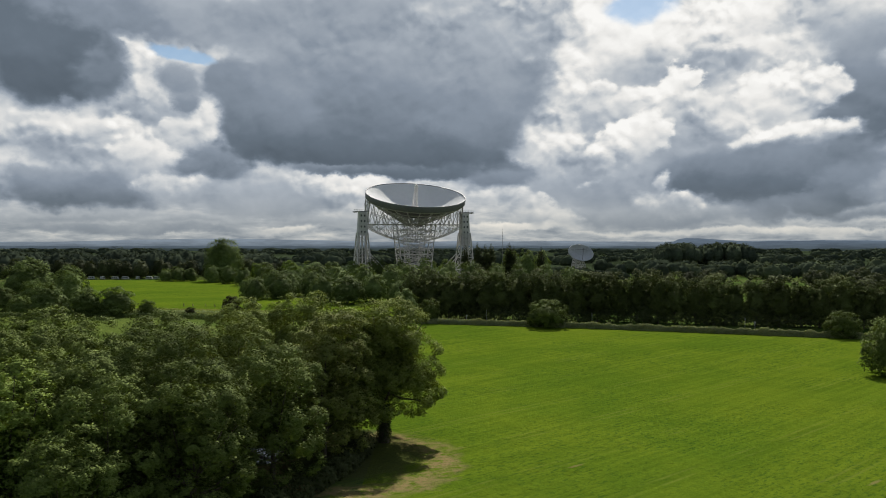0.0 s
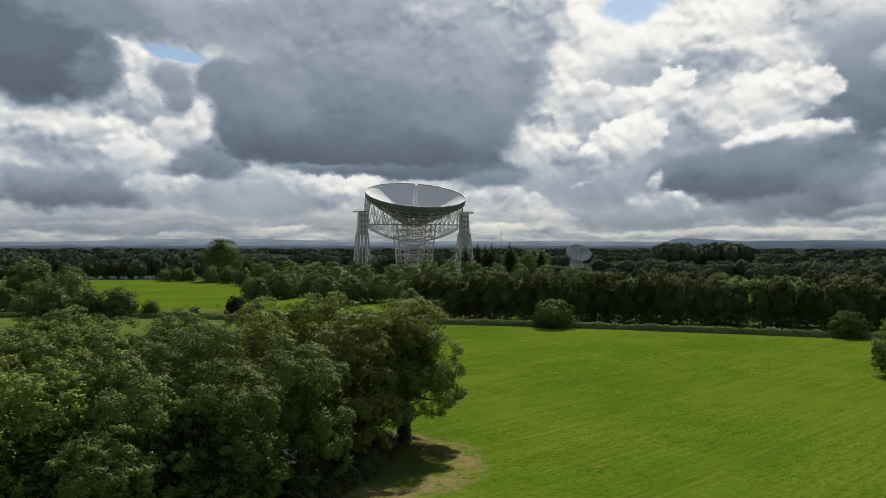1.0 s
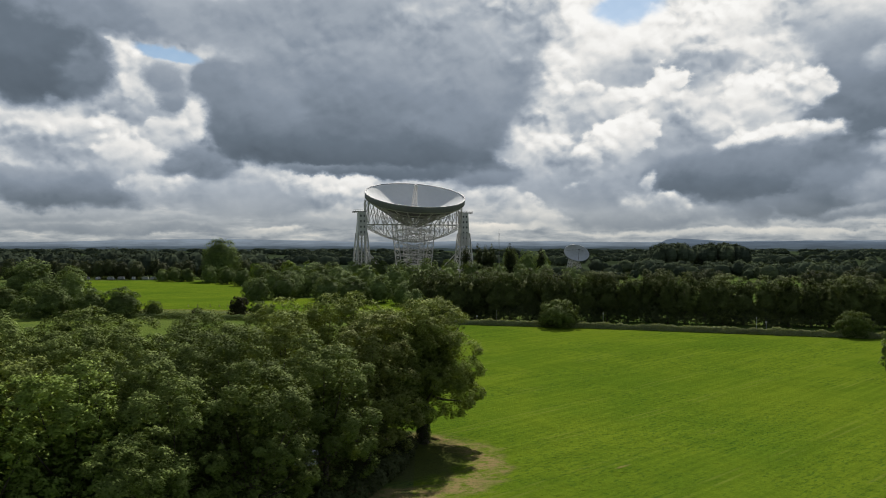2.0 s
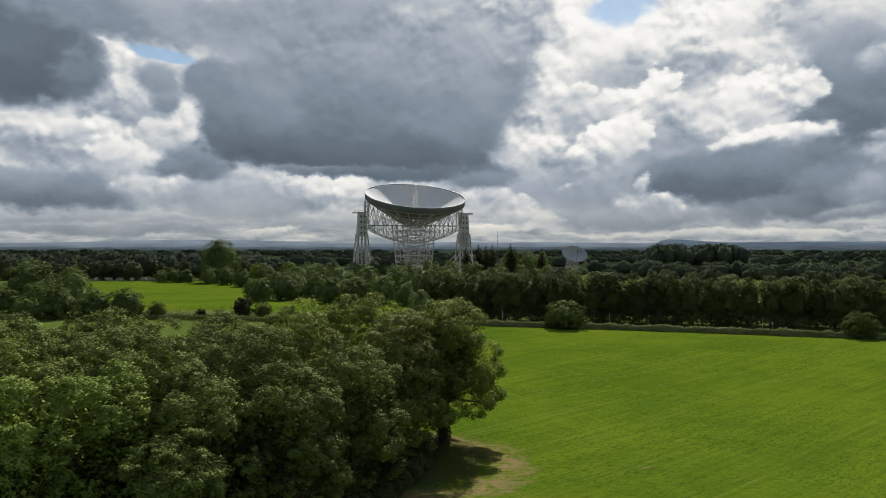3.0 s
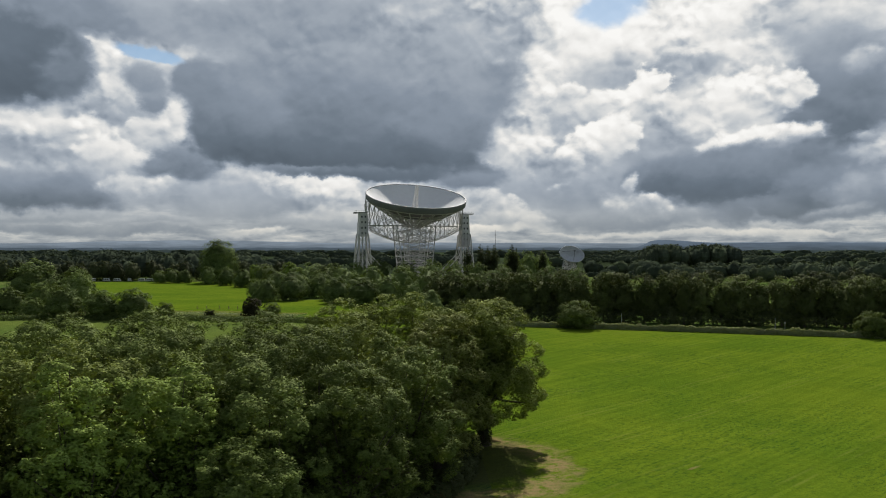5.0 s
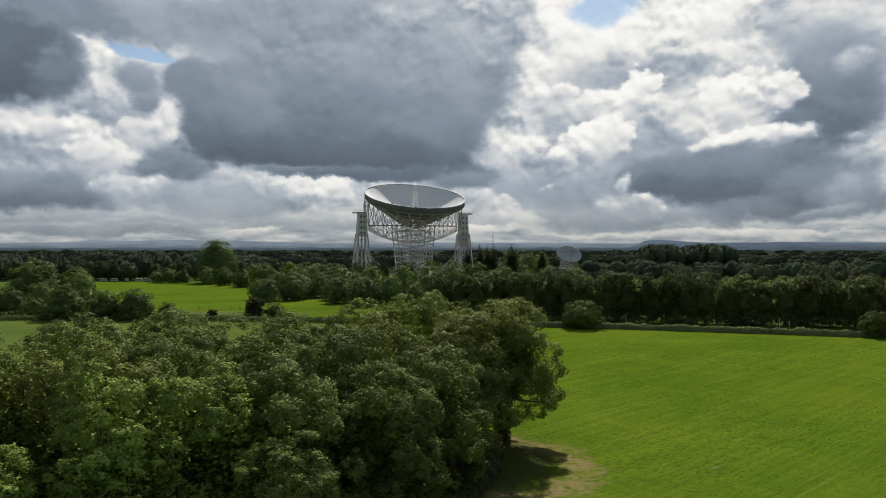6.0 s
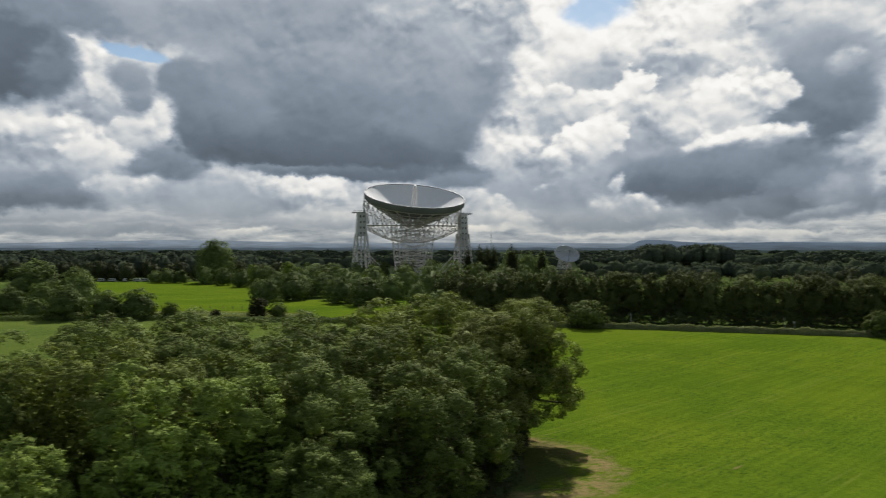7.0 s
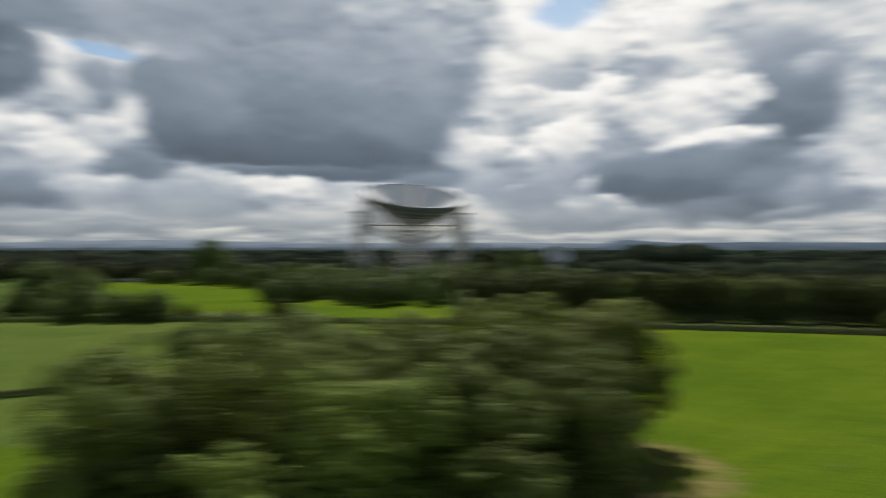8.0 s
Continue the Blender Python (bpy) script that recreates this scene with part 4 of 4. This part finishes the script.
        ground = np.array([land(a, b) for a, b in zip(x, y)])
        pos.append(np.stack([x + nx * side, y + ny * side, ground + np.maximum(up, 0.1)], 1))
        out.append(np.stack([nx * np.cos(ang), ny * np.cos(ang), np.sin(ang)], 1))
    ob = new(name, sprays_mesh(name, leaf_sprays(rng, np.concatenate(pos), np.concatenate(out), size), mat))
    return tagged(ob, label, "hedge", kind="stuff")


hedge("hedge", "trimmed pale green hedge along the lane", [(-9, 334), (30, 323), (80, 309), (137, 293), (230, 267)], 2.6, 3.0, LEAF_HEDGE, 201, 300, 0.22)
hedge("hedge", "overgrown low hedge between the two pastures", [(-9, 337), (-60, 345), (-100, 352), (-130, 357), (-190, 359), (-270, 361)], 2.4, 9.0, LEAF_MID, 202, 120, 0.27)
hedge("rough_grass", "pale tall rough grass and low scrub between the two pastures", [(-74, 372), (-100, 378), (-140, 384), (-200, 384)], 0.8, 24.0, LEAF_HEDGE, 206, 110, 0.24)
# leaf strip added below the row to stop light passing, darkened for shade
hedge("hedge", "dark leaf strip added below the roadside row to block light", [(-16, 358), (40, 345), (100, 331), (160, 318), (235, 301)], 9.0, 7.0, LEAF_DARK, 203, 110, 0.45)
hedge("hedge", "dark low hedge crossing the pasture beyond the grove", [(-160, 186), (-128, 202), (-100, 216)], 1.8, 2.6, LEAF_DARK, 204, 60, 0.3)
# undergrowth leaf colour carries the shade at the foot of the grove
hedge("undergrowth", "bramble and nettle undergrowth along the grove edge, leaf darkened for shade", [(-14, 143), (-15.5, 128), (-21, 112), (-28, 96), (-36, 86), (-50, 79)], 3.2, 5.0, LEAF_DARK, 205, 160, 0.24)


# ---- the lane ----
def build_lane():
    verts, faces = [], []
    for i in range(60):
        x = -30 + i * 5
        y = hedge_y(max(x, -9)) + 8
        verts += [(x, y - 3, land(x, y - 3) + 0.05), (x, y + 3, land(x, y + 3) + 0.05)]
        if i:
            k = 2 * i
            faces.append((k - 2, k, k + 1, k - 1))
    tagged(new("road", mesh_from("road", verts, faces, [ASPHALT])), "narrow grey asphalt lane behind the hedge", "road", kind="structure")


build_lane()


def build_pond():
    verts, faces = [], []
    for k in range(40):
        a = 2 * math.pi * k / 40
        r = 5.2 + 1.0 * math.sin(3 * a) + 0.6 * math.sin(5 * a + 1)
        verts.append((-31 + r * math.cos(a), 141 + r * math.sin(a), -5.95))
    tagged(new("water", mesh_from("water", verts, [tuple(range(40))], [WATER])), "small still pond in a hollow inside the grove", "pond", kind="structure")


build_pond()


# ---- the great radio telescope ----
def lerp3(a, b, t):
    return tuple(p + (q - p) * t for p, q in zip(a, b))


def lattice_column(base, top, base_half, top_half, levels, w):
    """A four-legged tapering lattice: legs, level frames and crossed braces, as bar segments."""
    segs, rings = [], []
    for i in range(levels + 1):
        t = i / levels
        c = lerp3(base, top, t)
        hx, hy = (base_half[k] + (top_half[k] - base_half[k]) * t for k in (0, 1))
        rings.append([(c[0] + sx * hx, c[1] + sy * hy, c[2]) for sx, sy in ((-1, -1), (1, -1), (1, 1), (-1, 1))])
    for i in range(levels):
        for k in range(4):
            j = (k + 1) % 4
            segs.append((rings[i][k], rings[i + 1][k], w * 1.7))
            segs.append((rings[i + 1][k], rings[i + 1][j], w * 0.7))
            segs.append((rings[i][k], rings[i + 1][j], w * 0.7))
            segs.append((rings[i][j], rings[i + 1][k], w * 0.7))
    return segs


def bowl_mesh(name, profile, mat, turns=96, thick=None):
    """A surface of revolution about z from (radius, height) pairs."""
    verts, faces = [], []
    for r, z in profile:
        for k in range(turns):
            a = 2 * math.pi * k / turns
            verts.append((r * math.cos(a), r * math.sin(a), z))
    for i in range(len(profile) - 1):
        for k in range(turns):
            j = (k + 1) % turns
            faces.append((i * turns + k, i * turns + j, (i + 1) * turns + j, (i + 1) * turns + k))
    return mesh_from(name, verts, faces, [mat], smooth=True)


def build_telescope():
    AXIS, HALF = 50.5, 41.0
    ob = group_at("radio_telescope", pose(-22.6, 636, land(-22.6, 636), 0, 0, 16.0), "huge pale steel radio telescope, tilted dish between two lattice towers", "telescope")
    tilt = pose(0, 0, AXIS + 3.6, 17.2, 0, 0)

    def dish_z(r):
        return r * r / (4 * 22.9)

    R = 38.1

    def truss_low(r):
        return -10.5 + (dish_z(R) + 6.3) * (r / R) ** 1.15

    # reflecting bowl and its rim
    bowl = part_of("dish", bowl_mesh("dish", [(0.4, dish_z(0.4))] + [(R * i / 24, dish_z(R * i / 24)) for i in range(1, 25)], DISH), ob, "pale grey-white reflecting bowl", tilt)
    part_of("rim", bowl_mesh("rim", [(R - 0.05, dish_z(R) + 0.02), (R + 0.1, dish_z(R) + 0.5), (R + 0.7, dish_z(R) + 0.5), (R + 0.8, dish_z(R) + 0.1), (R + 0.6, dish_z(R) - 3.6), (R - 0.2, dish_z(R) - 4.4)], PAINT_RIM), bowl, "dark grey edge band")
    back = [(R - 0.2, dish_z(R) - 4.4), (R - 0.9, dish_z(R) - 4.3)] + [(R * t, dish_z(R * t) - 1.0 - 0.8 * t) for t in (0.95, 0.9, 0.78, 0.64, 0.5, 0.36, 0.2, 0.05)]
    part_of("backing_shell", bowl_mesh("backing_shell", back, PAINT_BACK), bowl, "grey steel back of the bowl, darkened for its shade")
    # focus tower
    mast = lattice_column((0, 0, 0.3), (0, 0, 21.0), (2.1, 2.1), (0.8, 0.8), 9, 0.3)
    part_of("focus_tower", bars("focus_tower", mast, 0.2, CLADDING), bowl, "slender white lattice mast in the bowl")
    part_of("focus_box", boxes("focus_box", [((0, 0, 22.2), (2.5, 2.5, 2.4)), ((0, 0, 21.0), (3.3, 3.3, 0.7)), ((0, 0, 23.7), (1.7, 1.7, 0.8))], CLADDING, 0.3), bowl, "white box at the top of the mast")
    # radial trusses behind the bowl
    for k in range(24):
        a = 2 * math.pi * (k + 0.5) / 24
        ca, sa = math.cos(a), math.sin(a)
        segs = []
        steps = 6
        top = [(R * (0.16 + 0.84 * i / steps), 0) for i in range(steps + 1)]
        hi = [(r, dish_z(r) - 1.2 - 0.9 * r / R) for r, _ in top]
        lo = [(r, truss_low(r)) for r, _ in top]
        for i in range(steps):
            segs.append(((lo[i][0] * ca, lo[i][0] * sa, lo[i][1]), (lo[i + 1][0] * ca, lo[i + 1][0] * sa, lo[i + 1][1]), 0.5))
            segs.append(((hi[i][0] * ca, hi[i][0] * sa, hi[i][1]), (lo[i + 1][0] * ca, lo[i + 1][0] * sa, lo[i + 1][1]), 0.36))
            segs.append(((hi[i][0] * ca, hi[i][0] * sa, hi[i][1]), (lo[i][0] * ca, lo[i][0] * sa, lo[i][1]), 0.36))
        part_of("radial_truss", bars("radial_truss", segs, 0.25, PAINT_WHITE), bowl)
    for f in (0.2, 0.35, 0.5, 0.65, 0.8, 0.97):
        r = R * f
        z = truss_low(r)
        hoop = [((r * math.cos(math.pi * (k + 0.5) / 12), r * math.sin(math.pi * (k + 0.5) / 12), z), (r * math.cos(math.pi * (k + 1.5) / 12), r * math.sin(math.pi * (k + 1.5) / 12), z)) for k in range(24)]
        part_of("ring_girder", bars("ring_girder", hoop, 0.4, PAINT_WHITE), bowl)

    # the deep tapering girder that hangs under the bowl between the towers
    def low_chord(x):
        return 44.6 - 11.4 * (1 - (x / 37.6) ** 2)

    nodes = [-37.2, -30.0, -22.7, -15.5, -7.7, 0.0, 7.7, 15.5, 22.7, 30.0, 37.2]
    level = AXIS - 4.0
    segs = []
    for y in (-5.0, 5.0):
        for xa, xb in zip(nodes[:-1], nodes[1:]):
            mid_x = (xa + xb) / 2
            segs += [((xa, y, low_chord(xa)), (xb, y, low_chord(xb)), 0.5), ((xa, y, level), (xb, y, level), 0.5)]
            segs += [((xa, y, low_chord(xa)), (xb, y, level), 0.26), ((xb, y, low_chord(xb)), (xa, y, level), 0.26), ((mid_x, y, level), (mid_x, y, low_chord(mid_x)), 0.18)]
        for x in nodes:
            segs.append(((x, y, low_chord(x)), (x, y, level), 0.32))
    for xa, xb in zip(nodes[:-1], nodes[1:]):
        for high in (low_chord, lambda v: level):
            segs += [((xa, -5, high(xa)), (xa, 5, high(xa)), 0.3), ((xa, -5, high(xa)), (xb, 5, high(xb)), 0.22)]
    for xa, xb in zip(nodes[:-1], nodes[1:]):
        mid_x = (xa + xb) / 2
        for y in (-5.0, 5.0):
            half_z = (low_chord(mid_x) + level) / 2
            segs += [((xa, y, (low_chord(xa) + level) / 2), (mid_x, y, low_chord(mid_x)), 0.16), ((xb, y, (low_chord(xb) + level) / 2), (mid_x, y, level), 0.16), ((xa, y, (low_chord(xa) + level) / 2), (xb, y, (low_chord(xb) + level) / 2), 0.16)]
            segs += [((mid_x, y, half_z), (xa, -y, low_chord(xa)), 0.14)]
    part_of("curved_girder", bars("curved_girder", segs, 0.4, PAINT_WHITE), ob, "pale tapering lattice girder below the bowl")
    # zigzag struts between the girder and the bowl
    for y in (-5.0, 5.0):
        segs = []
        for k, x in enumerate(nodes):
            for dx in (-3.7, 3.7):
                tx = max(-36.8, min(36.8, x + dx))
                tz = AXIS + 3.6 + dish_z(abs(tx)) - 3.4 + (2.4 if y > 0 else -2.4)
                segs.append(((x, y, level), (tx, y * 1.6, tz), 0.34))
            for dx in (-7.4, 7.4):
                tx = x + dx
                if abs(tx) < 36.8:
                    tz = AXIS + 3.6 + dish_z(abs(tx)) - 3.4
                    segs.append(((x, y, level), (tx, y * 2.2, tz), 0.2))
            if k and abs(x) > 6:
                px = (x + nodes[k - 1]) / 2
                segs.append(((x, y * 1.3, AXIS + (dish_z(abs(x)) - 4) * 0.5), (nodes[k - 1], y * 1.3, AXIS + (dish_z(abs(nodes[k - 1])) - 4) * 0.5), 0.2))
                segs.append(((px, y, level), (px, y * 1.6, AXIS + dish_z(abs(px))), 0.16))
            if abs(x) > 20:
                tz = AXIS + 3.6 + dish_z(abs(x)) - 3.4
                segs.append(((x, y, level), (x, y * 1.6, tz), 0.24))
        part_of("bowl_bracing", bars("bowl_bracing", segs, 0.3, PAINT_WHITE), ob)
    # upright side frames from girder to rim
    for side in (-1, 1):
        segs = []
        for y in (-9, -3, 3, 9):
            segs.append(((side * 37.2, y * 0.6, AXIS - 3), (side * 37.4, y, AXIS + 15.5 - y * 0.3), 0.4))
        for k in range(4):
            z = AXIS - 2 + k * 4.2
            segs.append(((side * 37.3, -8, z), (side * 37.3, 8, z + 0.5), 0.3))
            segs.append(((side * 37.3, -8, z), (side * 37.3, 0, z + 4), 0.25))
            segs.append(((side * 37.3, 8, z), (side * 37.3, 0, z + 4), 0.25))
        part_of("side_frame", bars("side_frame", segs, 0.3, PAINT_WHITE), ob)

    # the central lattice frame below the bowl
    segs = lattice_column((0, 0, 4), (0, 0, AXIS - 4), (10.5, 9.0), (15.5, 7.0), 9, 0.34)
    segs += lattice_column((0, 0, 4), (0, 0, AXIS - 4), (4.5, 9.0), (7.5, 7.0), 11, 0.26)
    part_of("central_frame", bars("central_frame", segs, 0.3, PAINT_WHITE), ob, "dense white lattice frame in the middle")

    # the two towers
    for side in (-1, 1):
        tower = group_at("tower", pose(side * HALF, 0, 0), "", "")
        tower.parent = ob
        segs = lattice_column((0, 0, 1.5), (0, 0, 40), (6.4, 9.0), (3.6, 4.2), 4, 0.44)
        for y in (-1, 1):
            segs += [((sx * 1.3, y * 9.0, 1.5), (sx * 1.3, y * 4.2, 40), 0.5) for sx in (-1, 1)]
        part_of("tower_frame", bars("tower_frame", segs, 0.5, PAINT_WHITE), tower, "splayed white lattice tower legs")
        low = 38.0 if side < 0 else 30.0
        bm = bmesh.new()
        bmesh.ops.create_cube(bm, size=1, matrix=Matrix.Translation((0, 0, (low + 56) / 2)) @ Matrix.Diagonal((7.6, 8.6, 56 - low, 1)))
        for v in bm.verts:
            if v.co.z > 50:
                v.co.x *= 0.74
                v.co.y *= 0.78
        bmesh.ops.bevel(bm, geom=bm.edges[:], offset=0.25, segments=2, affect="EDGES")
        me = bpy.data.meshes.new("tower_cladding")
        bm.to_mesh(me)
        bm.free()
        me.materials.append(CLADDING)
        part_of("tower_cladding", me, tower, "plated white tower head")
        for row in range(int((55 - low) / 4.2)):
            for col in (-1, 1):
                z = 53.0 - row * 4.2
                part_of("window", boxes("window", [((col * 1.3, -4.32 + (z - low) / (56 - low) * 0.95 - 0.02, z), (1.0, 0.25, 1.5))], GLASS_DARK, 0.03), tower, "small dark opening")
        part_of("walkway", boxes("walkway", [((side * 2.0, 0, 56.3), (9.5, 6.5, 0.35)), ((side * 5.5, 0, 55.6), (3.0, 4.5, 0.3))], PAINT_GREY, 0.05), tower)
        rails = []
        for k in range(8):
            x = side * 2.0 - 4.6 + k * 1.3
            rails.append(((x, -3.1, 56.4), (x, -3.1, 57.5)))
        rails.append(((side * 2.0 - 4.6, -3.1, 57.5), (side * 2.0 + 4.5, -3.1, 57.5)))
        part_of("railing", bars("railing", rails, 0.1, PAINT_GREY), tower)
        braces = []
        for y in (-8, 8):
            braces += [((-side * 5, y * 0.6, 24), (-side * 27, y, 1.2), 0.55), ((-side * 4, y * 0.6, 16), (-side * 22, y, 1.2), 0.45)]
        part_of("diagonal_brace", bars("diagonal_brace", braces, 0.5, PAINT_WHITE), tower)
        part_of("bogie", boxes("bogie", [((0, -9, 0.9), (14, 3.2, 1.9)), ((0, 9, 0.9), (14, 3.2, 1.9))], PAINT_GREY, 0.15), tower)
    # base girders
    segs = []
    for y in (-9, 9):
        for z in (1.5, 5.0):
            segs.append(((-HALF, y, z), (HALF, y, z), 0.6))
        for i in range(20):
            x = -HALF + i * 4.1
            segs.append(((x, y, 1.5), (x + 2.05, y, 5.0), 0.3))
            segs.append(((x + 2.05, y, 5.0), (x + 4.1, y, 1.5), 0.3))
    part_of("base_girder", bars("base_girder", segs, 0.5, PAINT_WHITE), ob)


build_telescope()


def build_small_telescope():
    """The smaller telescope farther off: an oval dish on a concrete base."""
    x, y = 150.5, 903
    ob = group_at("radio_telescope", pose(x, y, land(x, y), 0, 0, 22), "smaller white radio telescope with an oval dish beyond the trees", "telescope")
    tilt = pose(0, 0, 19.6, 56, 0, 0)
    R = 15.4

    def dz(r):
        return r * r / 48.0

    dish = part_of("dish", bowl_mesh("dish", [(R * i / 12, dz(R * i / 12)) for i in range(13)] + [(R + 0.25, dz(R)), (R + 0.2, dz(R) - 0.9)] + [(R * t, dz(R * t) - 1.2) for t in (0.9, 0.6, 0.3, 0.05)], DISH_GREY, 48), ob, "pale oval bowl", tilt @ Matrix.Diagonal((1, 0.70, 1, 1)))
    legs = [((R * 0.8 * math.cos(a), R * 0.8 * math.sin(a), dz(R * 0.8)), (0, 0, 11.0)) for a in (0.5, 2.6, 4.7)]
    part_of("feed_support", bars("feed_support", legs, 0.42, PAINT_GREY), dish, "dark feed legs")
    part_of("feed_box", boxes("feed_box", [((0, 0, 11.3), (1.6, 1.6, 1.8))], PAINT_GREY, 0.1), dish)
    segs = lattice_column((0, 1, 5.4), (0, 3, 18), (6.5, 5.0), (3.5, 3.0), 4, 0.5)
    for k in range(12):
        a = 2 * math.pi * k / 12
        segs.append(((0, 3, 17), (R * 0.8 * math.cos(a), 4 + 4.5 * math.sin(a), 20 + 8 * math.sin(a)), 0.3))
    part_of("cradle", bars("cradle", segs, 0.3, PAINT_WHITE), ob)
    part_of("base", boxes("base", [((0, 1, 2.5), (9, 8, 5)), ((0, 1, 5.2), (10, 9, 0.5))], PAINT_GREY, 0.15), ob, "pale concrete base building")


build_small_telescope()


def build_mast(x, y, high):
    ob = group_at("radio_mast", pose(x, y, land(x, y)), "thin grey lattice radio mast", "mast")
    part_of("lattice", bars("lattice", lattice_column((0, 0, 0), (0, 0, high), (0.45, 0.45), (0.2, 0.2), 16, 0.05), 0.06, PAINT_GREY), ob)
    part_of("antenna", bars("antenna", [((0, 0, high), (0, 0, high + 4)), ((-0.8, 0, high - 2), (0.8, 0, high - 2))], 0.10, PAINT_GREY), ob)


build_mast(62.0, 850, 44)


# ---- small things along the lane ----
def sign_post(x, y, high, plate, turn=0):
    m = pose(x, y, land(x, y), 0, 0, turn)
    if plate:
        ob = group_at("road_sign", m, "grey metal road sign on a post beside the lane", "sign", "signs along the lane")
    else:
        ob = group_at("utility_post", m, "plain grey utility post that carries a cable along the lane", "post", "posts along the lane")
    part_of("post", bars("post", [((0, 0, -0.4), (0, 0, high))], 0.16, SIGN_GREY, 8), ob)
    if plate:
        part_of("plate", boxes("plate", [((0, 0.1, high - plate / 2), (plate, 0.05, plate))], SIGN_GREY, 0.015), ob, "pale plate")
    return ob


sign_post(9.5, 334, 3.4, 0.7)
sign_post(17.5, 332.5, 5.6, 0)
sign_post(58.5, 321, 5.6, 0)
sign_post(113.0, 305.5, 5.6, 0)
sign_post(116.5, 305.0, 4.2, 0.7)



# ---- the overhead line along the lane ----
def cable_run(a, b, high):
    """One slack span of cable between two posts."""
    ob = group_at("overhead_cable", pose(0, 0, 0), "thin black overhead cable slung between posts along the lane", "cable", "cables along the lane")
    pts = []
    for i in range(9):
        t = i / 8
        x, y = a[0] + (b[0] - a[0]) * t, a[1] + (b[1] - a[1]) * t
        pts.append((x, y, land(x, y) + high - 1.2 * (1 - (2 * t - 1) ** 2)))
    part_of("cable", bars("cable", list(zip(pts[:-1], pts[1:])), 0.06, WIRE, 5), ob)


for near, after in (((17.5, 332.5), (58.5, 321)), ((58.5, 321), (113.0, 305.5)), ((113.0, 305.5), (180.0, 287.0))):
    cable_run(near, after, 5.5)
sign_post(180.0, 287.0, 5.6, 0)


# ---- white caravans at the far side of the back pasture ----
def caravan():
    ob = group_at("caravan", Matrix.Identity(4), "white touring caravan parked below the wood edge", "caravan", "parked caravans")
    bm = bmesh.new()
    bmesh.ops.create_cube(bm, size=1, matrix=Matrix.Translation((0, 0, 1.75)) @ Matrix.Diagonal((6.2, 2.3, 2.3, 1)))
    for v in bm.verts:
        if v.co.z > 2:
            v.co.x *= 0.8
    bmesh.ops.bevel(bm, geom=bm.edges[:], offset=0.28, segments=3, affect="EDGES")
    me = bpy.data.meshes.new("body")
    bm.to_mesh(me)
    bm.free()
    me.materials.append(VAN_WHITE)
    part_of("body", me, ob)
    for x in (-1.6, 0.0, 1.6):
        part_of("window", boxes("window", [((x, -1.16, 2.0), (1.1, 0.06, 0.8))], GLASS_DARK, 0.02), ob, "dark window")
    for y in (-1.0, 1.0):
        part_of("wheel", bars("wheel", [((0, y - 0.1, 0.36), (0, y + 0.1, 0.36))], 0.72, RUBBER, 14), ob, "black wheel")
    part_of("drawbar", bars("drawbar", [((3.0, 0.5, 0.6), (4.3, 0, 0.6)), ((3.0, -0.5, 0.6), (4.3, 0, 0.6)), ((4.2, 0, 0.0), (4.2, 0, 0.6))], 0.1, SIGN_GREY), ob)
    return ob


first_caravan = caravan()
for i, (x, turn) in enumerate([(-309, 4), (-299, 86), (-288, -6), (-279, 10), (-268, 95), (-258, 3), (-251, -4)]):
    m = pose(x, 716, land(x, 716), 0, 0, turn)
    if i == 0:
        first_caravan.matrix_basis = m
    else:
        copy_thing(first_caravan, m)


# ---- old fence posts in the rough strip between the pastures ----
def fence_post(x, y, high):
    ob = group_at("fence_post", pose(x, y, land(x, y), 2, 1, 20), "weathered wooden fence post standing in rough grass", "post", "fence posts")
    part_of("post", bars("post", [((0, 0, -0.5), (0, 0, high))], 0.24, WOOD, 8), ob)
    part_of("brace", bars("brace", [((0.9, 0, -0.3), (0.05, 0, high * 0.7))], 0.12, WOOD, 6), ob)


for px, py, ph in ((-109, 403, 1.7), (-113.5, 404, 1.5), (-118, 404, 1.8), (-124.5, 405, 1.5), (-129, 405, 1.6)):
    fence_post(px, py, ph)
